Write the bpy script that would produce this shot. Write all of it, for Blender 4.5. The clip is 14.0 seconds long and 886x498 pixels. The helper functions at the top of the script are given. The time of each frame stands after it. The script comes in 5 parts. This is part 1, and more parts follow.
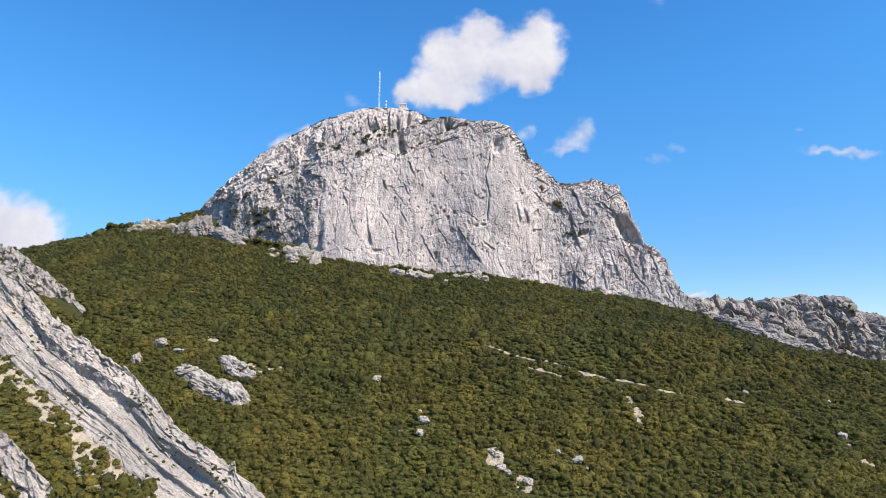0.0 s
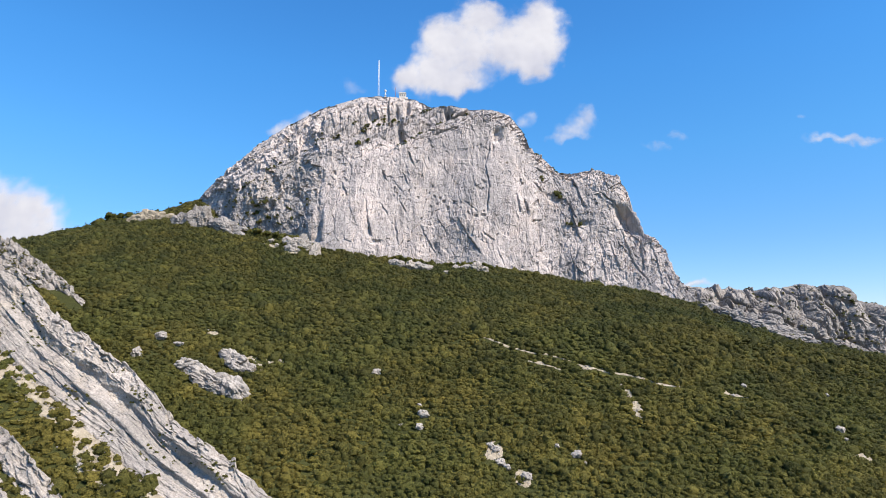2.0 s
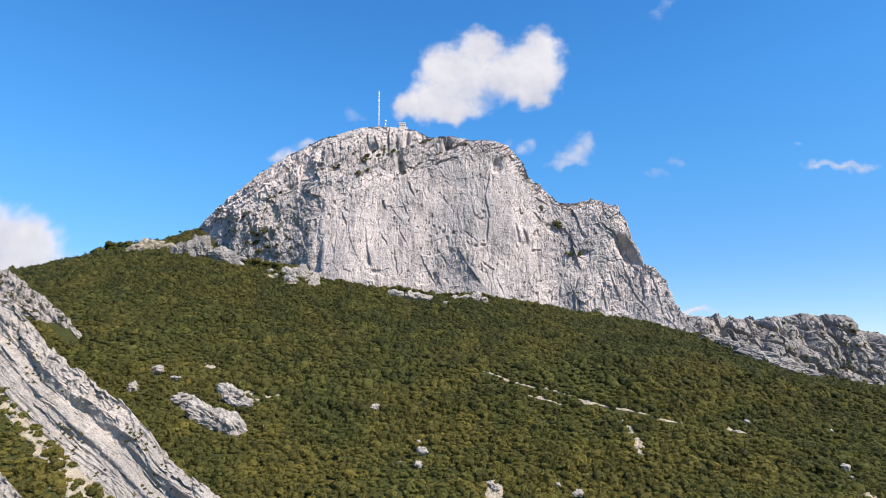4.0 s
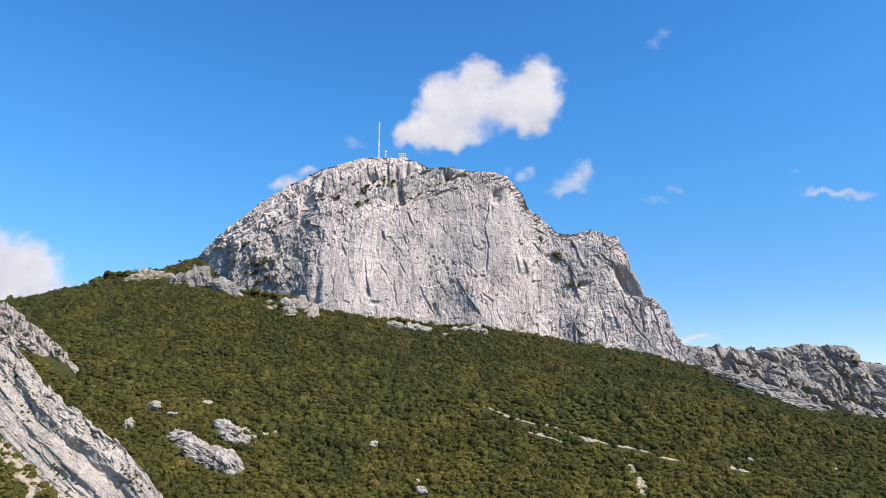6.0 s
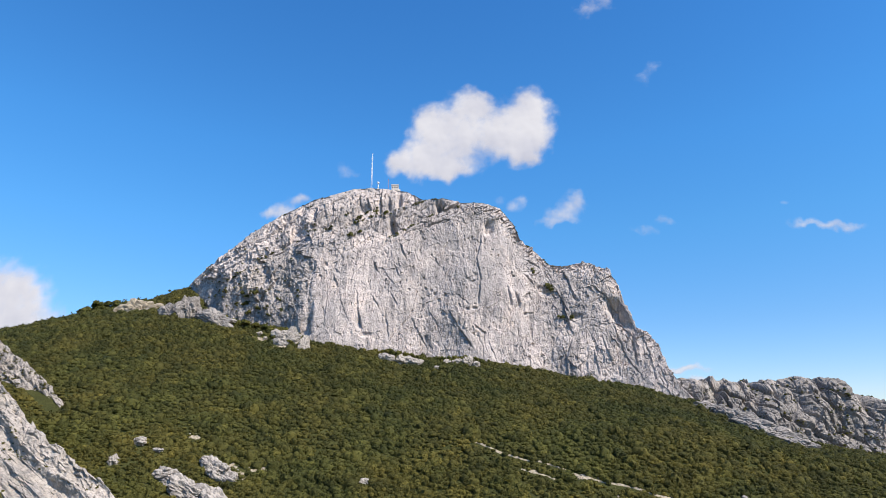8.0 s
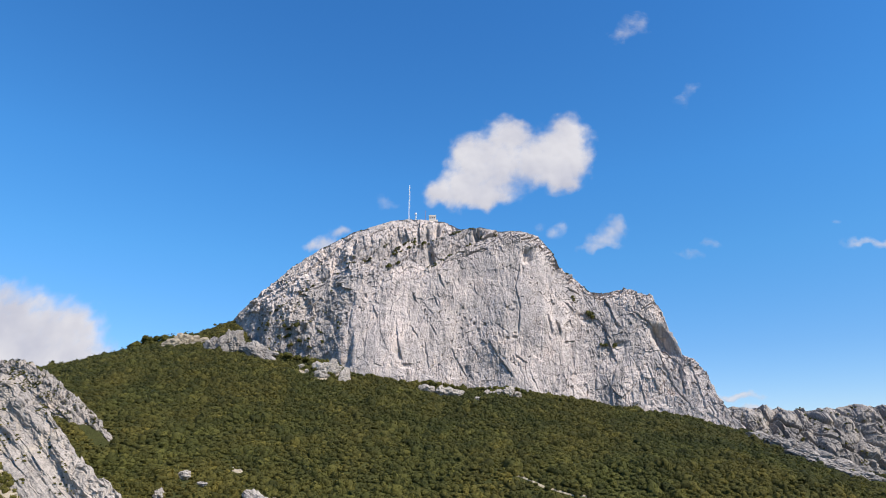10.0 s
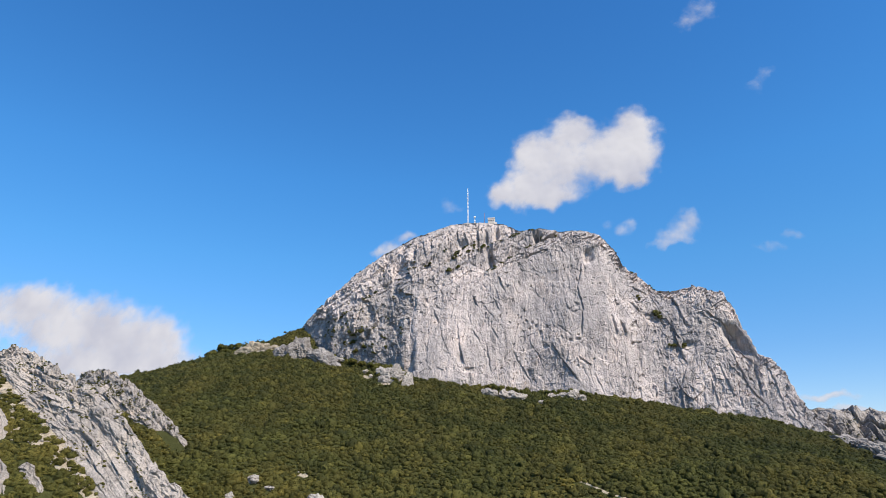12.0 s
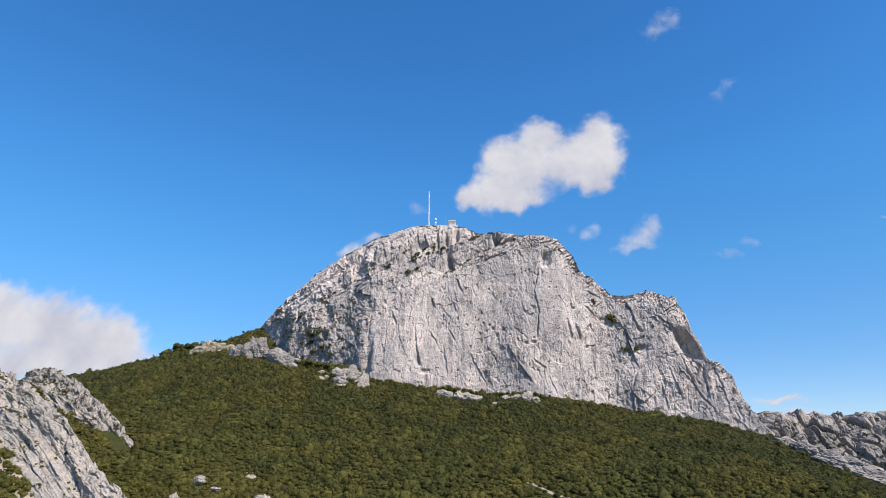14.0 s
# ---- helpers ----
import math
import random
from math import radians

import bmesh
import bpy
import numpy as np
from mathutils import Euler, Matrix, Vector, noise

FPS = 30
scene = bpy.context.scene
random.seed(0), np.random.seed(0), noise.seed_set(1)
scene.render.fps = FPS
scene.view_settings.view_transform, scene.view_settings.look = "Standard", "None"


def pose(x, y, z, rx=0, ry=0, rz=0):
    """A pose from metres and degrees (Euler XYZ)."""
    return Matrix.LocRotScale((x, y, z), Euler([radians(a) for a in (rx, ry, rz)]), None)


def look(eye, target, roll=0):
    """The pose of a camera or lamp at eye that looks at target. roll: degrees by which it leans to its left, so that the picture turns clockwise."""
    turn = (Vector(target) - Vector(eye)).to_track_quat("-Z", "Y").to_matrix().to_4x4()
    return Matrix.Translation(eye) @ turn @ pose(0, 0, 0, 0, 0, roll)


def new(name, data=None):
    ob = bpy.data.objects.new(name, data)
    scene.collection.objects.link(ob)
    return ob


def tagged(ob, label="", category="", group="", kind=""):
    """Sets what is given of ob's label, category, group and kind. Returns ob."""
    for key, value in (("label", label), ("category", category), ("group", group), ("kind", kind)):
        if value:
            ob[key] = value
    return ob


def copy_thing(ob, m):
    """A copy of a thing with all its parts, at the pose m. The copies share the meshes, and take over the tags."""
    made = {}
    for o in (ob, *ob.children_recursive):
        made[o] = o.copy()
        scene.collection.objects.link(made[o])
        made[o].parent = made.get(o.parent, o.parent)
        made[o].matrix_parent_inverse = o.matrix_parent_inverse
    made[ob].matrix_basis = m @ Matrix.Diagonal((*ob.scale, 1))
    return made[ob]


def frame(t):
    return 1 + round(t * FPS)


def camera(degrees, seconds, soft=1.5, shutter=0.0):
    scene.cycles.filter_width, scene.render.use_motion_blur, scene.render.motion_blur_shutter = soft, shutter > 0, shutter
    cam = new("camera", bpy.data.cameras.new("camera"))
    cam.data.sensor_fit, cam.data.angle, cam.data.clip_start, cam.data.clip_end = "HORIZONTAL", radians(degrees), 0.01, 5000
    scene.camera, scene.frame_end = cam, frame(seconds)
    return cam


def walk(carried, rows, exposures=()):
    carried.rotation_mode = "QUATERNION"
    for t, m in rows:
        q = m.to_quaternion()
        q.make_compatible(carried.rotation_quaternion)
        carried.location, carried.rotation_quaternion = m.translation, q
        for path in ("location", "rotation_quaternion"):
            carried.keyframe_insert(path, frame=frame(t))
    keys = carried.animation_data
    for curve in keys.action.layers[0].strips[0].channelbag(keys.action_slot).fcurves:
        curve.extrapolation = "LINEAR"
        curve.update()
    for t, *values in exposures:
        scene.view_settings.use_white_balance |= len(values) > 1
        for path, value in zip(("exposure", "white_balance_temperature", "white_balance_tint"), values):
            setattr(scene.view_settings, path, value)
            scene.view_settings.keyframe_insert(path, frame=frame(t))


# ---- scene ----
cam = camera(70.51, 14.0, soft=0.75)
PATH = [
    (0.0, pose(-0.00, -0.00, 0.00, 100.556, 0, 0.000) @ pose(0, 0, 0, 0, 0, -0.075)),
    (0.5, pose(0.25, -0.07, 1.18, 99.380, 0, 0.021) @ pose(0, 0, 0, 0, 0, -0.110)),
    (1.0, pose(0.37, -0.11, 2.56, 98.577, 0, 0.014) @ pose(0, 0, 0, 0, 0, -0.078)),
    (1.5, pose(0.21, -0.10, 4.33, 98.718, 0, 0.005) @ pose(0, 0, 0, 0, 0, -0.076)),
    (2.0, pose(0.33, 0.02, 5.50, 99.262, 0, 0.003) @ pose(0, 0, 0, 0, 0, -0.068)),
    (2.5, pose(0.39, -0.08, 6.90, 99.813, 0, 0.003) @ pose(0, 0, 0, 0, 0, -0.064)),
    (3.0, pose(0.43, -0.08, 8.43, 100.362, 0, 0.012) @ pose(0, 0, 0, 0, 0, -0.076)),
    (3.2, pose(0.45, -0.06, 9.10, 100.585, 0, -0.020) @ pose(0, 0, 0, 0, 0, -0.063)),
    (5.5, pose(0.70, -0.77, 17.34, 103.173, 0, -0.033) @ pose(0, 0, 0, 0, 0, -0.047)),
    (6.0, pose(0.39, -1.22, 19.08, 103.730, 0, -0.077) @ pose(0, 0, 0, 0, 0, 0.001)),
    (6.5, pose(0.43, -1.30, 20.72, 104.324, 0, -0.284) @ pose(0, 0, 0, 0, 0, 0.036)),
    (7.0, pose(0.33, -1.35, 22.03, 104.959, 0, -0.615) @ pose(0, 0, 0, 0, 0, 0.065)),
    (7.5, pose(0.16, -1.52, 22.79, 105.620, 0, -0.685) @ pose(0, 0, 0, 0, 0, 0.060)),
    (8.0, pose(0.26, -1.67, 23.18, 106.278, 0, -0.823) @ pose(0, 0, 0, 0, 0, 0.054)),
    (8.2, pose(0.40, -1.82, 23.26, 106.546, 0, -0.898) @ pose(0, 0, 0, 0, 0, 0.065)),
    (10.3, pose(5.07, -2.01, 24.65, 109.049, 0, 3.865) @ pose(0, 0, 0, 0, 0, -0.011)),
    (10.5, pose(5.87, -1.93, 24.86, 109.092, 0, 4.455) @ pose(0, 0, 0, 0, 0, 0.033)),
    (11.0, pose(8.76, -1.48, 25.54, 109.096, 0, 8.608) @ pose(0, 0, 0, 0, 0, -0.068)),
    (11.5, pose(12.39, -0.42, 26.29, 109.054, 0, 10.975) @ pose(0, 0, 0, 0, 0, 0.011)),
    (12.0, pose(16.34, -0.30, 26.39, 109.081, 0, 9.820) @ pose(0, 0, 0, 0, 0, 0.052)),
    (12.5, pose(20.26, -0.60, 26.04, 109.145, 0, 8.232) @ pose(0, 0, 0, 0, 0, 0.085)),
    (13.0, pose(23.79, -1.15, 25.68, 109.174, 0, 7.208) @ pose(0, 0, 0, 0, 0, 0.060)),
    (13.5, pose(26.82, -1.12, 25.68, 109.214, 0, 6.919) @ pose(0, 0, 0, 0, 0, 0.095)),
    (14.0, pose(29.47, -1.24, 25.81, 109.231, 0, 6.940) @ pose(0, 0, 0, 0, 0, 0.099)),
]
walk(cam, PATH, [(0, 0.72), (3.2, 0.70), (8.2, 0.60), (11, 0.49), (14, 0.49)])

# ---- daylight ----
SUN_ELEVATION, SUN_AZIMUTH = 48.0, 129.0   # degrees; azimuth clockwise from +y (the way the view faces)
world = bpy.data.worlds.new("sky")
scene.world = world
world.use_nodes = True
wn, wl = world.node_tree.nodes, world.node_tree.links
wn.clear()
sky = wn.new("ShaderNodeTexSky")
sky.sky_type, sky.sun_disc = "NISHITA", False
sky.sun_elevation, sky.sun_rotation = radians(SUN_ELEVATION), radians(SUN_AZIMUTH)
sky.altitude, sky.air_density, sky.dust_density, sky.ozone_density = 900, 1.0, 0.0, 1.2
back = wn.new("ShaderNodeBackground")
back.inputs["Strength"].default_value = 0.115
wout = wn.new("ShaderNodeOutputWorld")
deep = wn.new("ShaderNodeMix")
deep.data_type, deep.blend_type = "RGBA", "MULTIPLY"
deep.inputs[0].default_value = 1.0
# deep blue overhead, paler and hazier towards the horizon all round
where = wn.new("ShaderNodeTexCoord")
height = wn.new("ShaderNodeSeparateXYZ")
haze = wn.new("ShaderNodeValToRGB")
wl.new(where.outputs["Generated"], height.inputs[0])
wl.new(height.outputs["Z"], haze.inputs[0])
haze.color_ramp.elements[0].position, haze.color_ramp.elements[0].color = 0.05, (0.68, 0.71, 0.87, 1)
haze.color_ramp.elements[1].position, haze.color_ramp.elements[1].color = 0.62, (0.58, 1.07, 1.35, 1)
for _p, _c in ((0.16, (0.63, 0.81, 0.98, 1)), (0.30, (0.63, 1.03, 1.18, 1)), (0.42, (0.62, 1.12, 1.33, 1))):
    haze.color_ramp.elements.new(_p).color = _c
wl.new(haze.outputs[0], deep.inputs[7])
rich = wn.new("ShaderNodeHueSaturation")
rich.inputs["Saturation"].default_value = 1.22
wl.new(sky.outputs[0], rich.inputs["Color"])
wl.new(rich.outputs[0], deep.inputs[6])
wl.new(deep.outputs[2], back.inputs[0])
wl.new(back.outputs[0], wout.inputs[0])

sun_data = bpy.data.lights.new("sun", "SUN")
sun_data.energy, sun_data.angle, sun_data.color = 5.0, radians(0.5), (1.0, 0.925, 0.83)
sun = new("sun", sun_data)
_e, _a = radians(SUN_ELEVATION), radians(SUN_AZIMUTH)
SUN_WAY = Vector((math.sin(_a) * math.cos(_e), math.cos(_a) * math.cos(_e), math.sin(_e)))
sun.matrix_world = look(SUN_WAY * 3000, (0, 0, 0))


# ---- numeric noise ----
def hashed(ix, iy, iz, seed):
    h = (ix.astype(np.int64) * 374761393 + iy.astype(np.int64) * 668265263 + iz.astype(np.int64) * 2147483647 + seed * 144269504) & 0xFFFFFFFF
    h = ((h ^ (h >> 13)) * 1274126177) & 0xFFFFFFFF
    h = ((h ^ (h >> 16)) * 2246822519) & 0xFFFFFFFF
    return ((h ^ (h >> 15)) & 0xFFFFFF) / 16777216.0


def perlin(p, seed=0):
    """Gradient noise, about -1 to 1, at the rows of p."""
    i = np.floor(p)
    f = p - i
    w = f * f * f * (f * (f * 6 - 15) + 10)
    total = 0
    for cx in (0, 1):
        for cy in (0, 1):
            for cz in (0, 1):
                a = hashed(i[:, 0] + cx, i[:, 1] + cy, i[:, 2] + cz, seed) * 6.2832
                b = hashed(i[:, 0] + cx, i[:, 1] + cy, i[:, 2] + cz, seed + 77) * 2 - 1
                r = np.sqrt(1 - b * b)
                g = (f[:, 0] - cx) * np.cos(a) * r + (f[:, 1] - cy) * np.sin(a) * r + (f[:, 2] - cz) * b
                total = total + g * (w[:, 0] if cx else 1 - w[:, 0]) * (w[:, 1] if cy else 1 - w[:, 1]) * (w[:, 2] if cz else 1 - w[:, 2])
    return total * 1.6


def fbm(p, octaves=4, seed=0, gain=0.5):
    total, amp = 0, 1.0
    for k in range(octaves):
        total = total + amp * perlin(p * 2.03 ** k, seed + k)
        amp *= gain
    return total


def ridged(p, octaves=4, seed=0, gain=0.5):
    """Sharp creases: 0 at the creases' floor, about 1 on the broad backs."""
    total, amp, norm = 0, 1.0, 0
    for k in range(octaves):
        total = total + amp * np.abs(perlin(p * 2.03 ** k, seed + k)) * 1.6
        norm += amp
        amp *= gain
    return total / norm


def facets(u, v, seed, tilt=0.5):
    """Broken plane faces over a sheet: each cell has a level and a slant of its own. Returns the relief, about -0.5 to 0.5, and the distance to the nearest break."""
    iu, iv = np.floor(u), np.floor(v)
    f1, f2 = np.full(len(u), 9.0), np.full(len(u), 9.0)
    relief = np.zeros(len(u))
    zero = iu * 0
    for cu in (-1, 0, 1):
        for cv in (-1, 0, 1):
            a, b = iu + cu, iv + cv
            du, dv = u - a - hashed(a, b, zero, seed), v - b - hashed(a, b, zero, seed + 1)
            d = np.sqrt(du * du + dv * dv)
            near = d < f1
            own = hashed(a, b, zero, seed + 2) - 0.5 + tilt * ((hashed(a, b, zero, seed + 3) - 0.5) * 2 * du + (hashed(a, b, zero, seed + 4) - 0.5) * 2 * dv)
            f2 = np.where(near, f1, np.minimum(f2, d))
            relief = np.where(near, own, relief)
            f1 = np.where(near, d, f1)
    return relief, f2 - f1


def worley(p, seed=0):
    """Distance to the nearest and second nearest cell points, and a value of the nearest cell."""
    i = np.floor(p)
    f1 = np.full(len(p), 9.0)
    f2 = np.full(len(p), 9.0)
    cell = np.zeros(len(p))
    for cx in (-1, 0, 1):
        for cy in (-1, 0, 1):
            for cz in (-1, 0, 1):
                a, b, c = i[:, 0] + cx, i[:, 1] + cy, i[:, 2] + cz
                d = np.sqrt((a + hashed(a, b, c, seed) - p[:, 0]) ** 2 + (b + hashed(a, b, c, seed + 1) - p[:, 1]) ** 2 + (c + hashed(a, b, c, seed + 2) - p[:, 2]) ** 2)
                near = d < f1
                f2 = np.where(near, f1, np.minimum(f2, d))
                cell = np.where(near, hashed(a, b, c, seed + 3), cell)
                f1 = np.where(near, d, f1)
    return f1, f2, cell


def flakes(p, seed, octaves=3, edge=0.035):
    """Plates lying on one another: flat steps with sharp edges, about -0.5 to 0.5."""
    n = fbm(p, octaves, seed)
    return sum(smooth(v - edge, v + edge, n) for v in (-0.5, -0.25, 0.0, 0.25, 0.5)) / 5 - 0.5


def smooth(a, b, x):
    t = np.clip((x - a) / (b - a), 0, 1)
    return t * t * (3 - 2 * t)


# ---- materials ----
def material(name):
    m = bpy.data.materials.new(name)
    m.use_nodes = True
    n, l = m.node_tree.nodes, m.node_tree.links
    return m, n, l, n["Principled BSDF"]


def ramp(n, l, source, stops):
    r = n.new("ShaderNodeValToRGB")
    while len(r.color_ramp.elements) < len(stops):
        r.color_ramp.elements.new(0.5)
    for e, (p, c) in zip(r.color_ramp.elements, stops):
        e.position, e.color = p, (*c, 1) if len(c) == 3 else c
    l.new(source, r.inputs[0])
    return r.outputs[0]


def mapped(n, l, scale, kind="Object"):
    co, mp = n.new("ShaderNodeTexCoord"), n.new("ShaderNodeMapping")
    mp.inputs["Scale"].default_value = scale
    l.new(co.outputs[kind], mp.inputs[0])
    return mp.outputs[0]


def noise_tex(n, l, vector, scale, detail=6.0, rough=0.6, warp=0.0):
    t = n.new("ShaderNodeTexNoise")
    t.inputs["Scale"].default_value, t.inputs["Detail"].default_value = scale, detail
    t.inputs["Roughness"].default_value, t.inputs["Distortion"].default_value = rough, warp
    l.new(vector, t.inputs["Vector"])
    return t.outputs[0]


def mix(n, l, factor, a, b, how="MIX"):
    m = n.new("ShaderNodeMix")
    m.data_type, m.blend_type = "RGBA", how
    for k, v in ((0, factor), (6, a), (7, b)):
        if isinstance(v, (int, float)):
            m.inputs[k].default_value = v
        elif isinstance(v, tuple):
            m.inputs[k].default_value = (*v, 1)
        else:
            l.new(v, m.inputs[k])
    return m.outputs[2]


def bump(n, l, height, strength, distance, after=None):
    b = n.new("ShaderNodeBump")
    b.inputs["Strength"].default_value, b.inputs["Distance"].default_value = strength, distance
    l.new(height, b.inputs["Height"])
    if after:
        l.new(after, b.inputs["Normal"])
    return b.outputs[0]


def rock_material(name, pale, grey, dark, warm, streak=(0.16, 0.16, 0.018), streaks=0.6, turn=(0, 0, 0), lined=0.6, spotted=0.6):
    """Limestone: pale faces, grey weathering, dark run-off streaks along one axis in places, warm fresh patches, fine
    pits darkened in the colour.
    """
    m, n, l, bsdf = material(name)
    even = mapped(n, l, (1, 1, 1))
    along = mapped(n, l, streak)
    along.node.inputs["Rotation"].default_value = [radians(a) for a in turn]
    big = noise_tex(n, l, mapped(n, l, (1, 1, 0.55)), 0.020, 7, 0.66, 0.9)
    mid = noise_tex(n, l, mapped(n, l, (1, 1, 0.7)), 0.045, 6, 0.65, 0.6)
    patchy = noise_tex(n, l, even, 0.13, 8, 0.72, 0.5)
    fine = noise_tex(n, l, even, 0.9, 5, 0.7)
    runs = noise_tex(n, l, along, 1.0, 7, 0.65, 0.5)
    col = mix(n, l, ramp(n, l, big, [(0.40, (0, 0, 0)), (0.57, (1, 1, 1))]), pale, grey)
    col = mix(n, l, ramp(n, l, mid, [(0.54, (0, 0, 0)), (0.70, (0.8, 0.8, 0.8))]), col, warm)
    col = mix(n, l, ramp(n, l, patchy, [(0.50, (0, 0, 0)), (0.66, (0.55, 0.55, 0.55))]), col, grey)
    where_wet = ramp(n, l, noise_tex(n, l, even, 0.028, 4, 0.6, 0.4), [(0.40, (0.30, 0.30, 0.30)), (0.58, (1, 1, 1))])
    s = mix(n, l, 1.0, ramp(n, l, runs, [(0.48, (0, 0, 0)), (0.64, (streaks, streaks, streaks))]), where_wet, "MULTIPLY")
    col = mix(n, l, s, col, dark)
    thin = mapped(n, l, tuple(6.0 * v for v in streak))
    thin.node.inputs["Rotation"].default_value = [radians(a) for a in turn]
    lines = noise_tex(n, l, thin, 1.0, 5, 0.7, 0.4)
    col = mix(n, l, lined, col, ramp(n, l, lines, [(0.34, (0.50, 0.50, 0.50)), (0.46, (1, 1, 1)), (0.70, (1.10, 1.09, 1.08))]), "MULTIPLY")
    col = mix(n, l, spotted, col, ramp(n, l, fine, [(0.36, (0.42, 0.42, 0.43)), (0.56, (1.08, 1.08, 1.08))]), "MULTIPLY")
    spots = noise_tex(n, l, even, 0.33, 9, 0.75, 0.5)
    col = mix(n, l, spotted, col, ramp(n, l, spots, [(0.32, (0.34, 0.34, 0.33)), (0.42, (1, 1, 1))]), "MULTIPLY")
    l.new(col, bsdf.inputs["Base Color"])
    bsdf.inputs["Roughness"].default_value = 0.92
    bsdf.inputs["Specular IOR Level"].default_value = 0.2
    cracks = noise_tex(n, l, even, 0.22, 9, 0.72, 0.8)
    nb = bump(n, l, cracks, 0.6, 2.0)
    nb = bump(n, l, fine, 0.5, 0.9, nb)
    l.new(nb, bsdf.inputs["Normal"])
    return m


CLIFF = rock_material("cliff_limestone", (0.57, 0.486, 0.440), (0.36, 0.321, 0.302), (0.215, 0.195, 0.186), (0.61, 0.497, 0.43), (0.17, 0.17, 0.022), 0.95, (0, 0, 0), 0.36, 0.36)
# grey lichened rock, its colour darkened further in place of shade in the crevices
FLANK = rock_material("lichened_shaded_limestone", (0.48, 0.418, 0.378), (0.30, 0.270, 0.252), (0.17, 0.155, 0.146), (0.50, 0.42, 0.365), (0.20, 0.20, 0.05), 0.7, (0, 0, 0), 0.35, 0.55)
SLAB = rock_material("slab_limestone", (0.44, 0.383, 0.331), (0.315, 0.279, 0.246), (0.17, 0.152, 0.136), (0.46, 0.384, 0.302), (0.30, 0.05, 0.30), 0.5, (0, 0, 20), 0.5, 0.55)
RIDGE = rock_material("ridge_limestone", (0.37, 0.328, 0.29), (0.22, 0.198, 0.18), (0.11, 0.099, 0.088), (0.35, 0.294, 0.235), (0.16, 0.16, 0.05), 0.5, (0, 0, 0), 0.4, 0.7)
BOULDER = rock_material("boulder_limestone", (0.42, 0.372, 0.322), (0.29, 0.258, 0.228), (0.16, 0.145, 0.13), (0.41, 0.355, 0.28), (0.3, 0.3, 0.12), 0.5)


def scree_material():
    m, n, l, bsdf = material("pale_scree")
    even = mapped(n, l, (1, 1, 1))
    a, b = noise_tex(n, l, even, 0.25, 6, 0.7), noise_tex(n, l, even, 1.6, 5, 0.75)
    col = mix(n, l, ramp(n, l, a, [(0.35, (0, 0, 0)), (0.65, (1, 1, 1))]), (0.42, 0.35, 0.255), (0.27, 0.222, 0.15))
    col = mix(n, l, 0.6, col, ramp(n, l, b, [(0.3, (0.5, 0.5, 0.5)), (0.65, (1.1, 1.1, 1.1))]), "MULTIPLY")
    l.new(col, bsdf.inputs["Base Color"])
    bsdf.inputs["Roughness"].default_value = 0.95
    l.new(bump(n, l, b, 0.8, 0.6), bsdf.inputs["Normal"])
    return m


SCREE = scree_material()


def ground_material():
    """Dry hill soil with grass and low scrub."""
    m, n, l, bsdf = material("hill_soil")
    even = mapped(n, l, (1, 1, 1))
    a, b, c = noise_tex(n, l, even, 0.03, 6, 0.65), noise_tex(n, l, even, 0.3, 6, 0.7), noise_tex(n, l, even, 1.4, 4, 0.7)
    col = mix(n, l, ramp(n, l, a, [(0.40, (0, 0, 0)), (0.62, (1, 1, 1))]), (0.042, 0.045, 0.014), (0.064, 0.064, 0.020))
    col = mix(n, l, ramp(n, l, b, [(0.58, (0, 0, 0)), (0.74, (0.8, 0.8, 0.8))]), col, (0.085, 0.076, 0.032))
    col = mix(n, l, 0.6, col, ramp(n, l, c, [(0.36, (0.3, 0.3, 0.3)), (0.60, (1.25, 1.25, 1.25))]), "MULTIPLY")
    l.new(col, bsdf.inputs["Base Color"])
    bsdf.inputs["Roughness"].default_value = 0.95
    bsdf.inputs["Specular IOR Level"].default_value = 0.1
    l.new(bump(n, l, c, 0.9, 0.8), bsdf.inputs["Normal"])
    return m


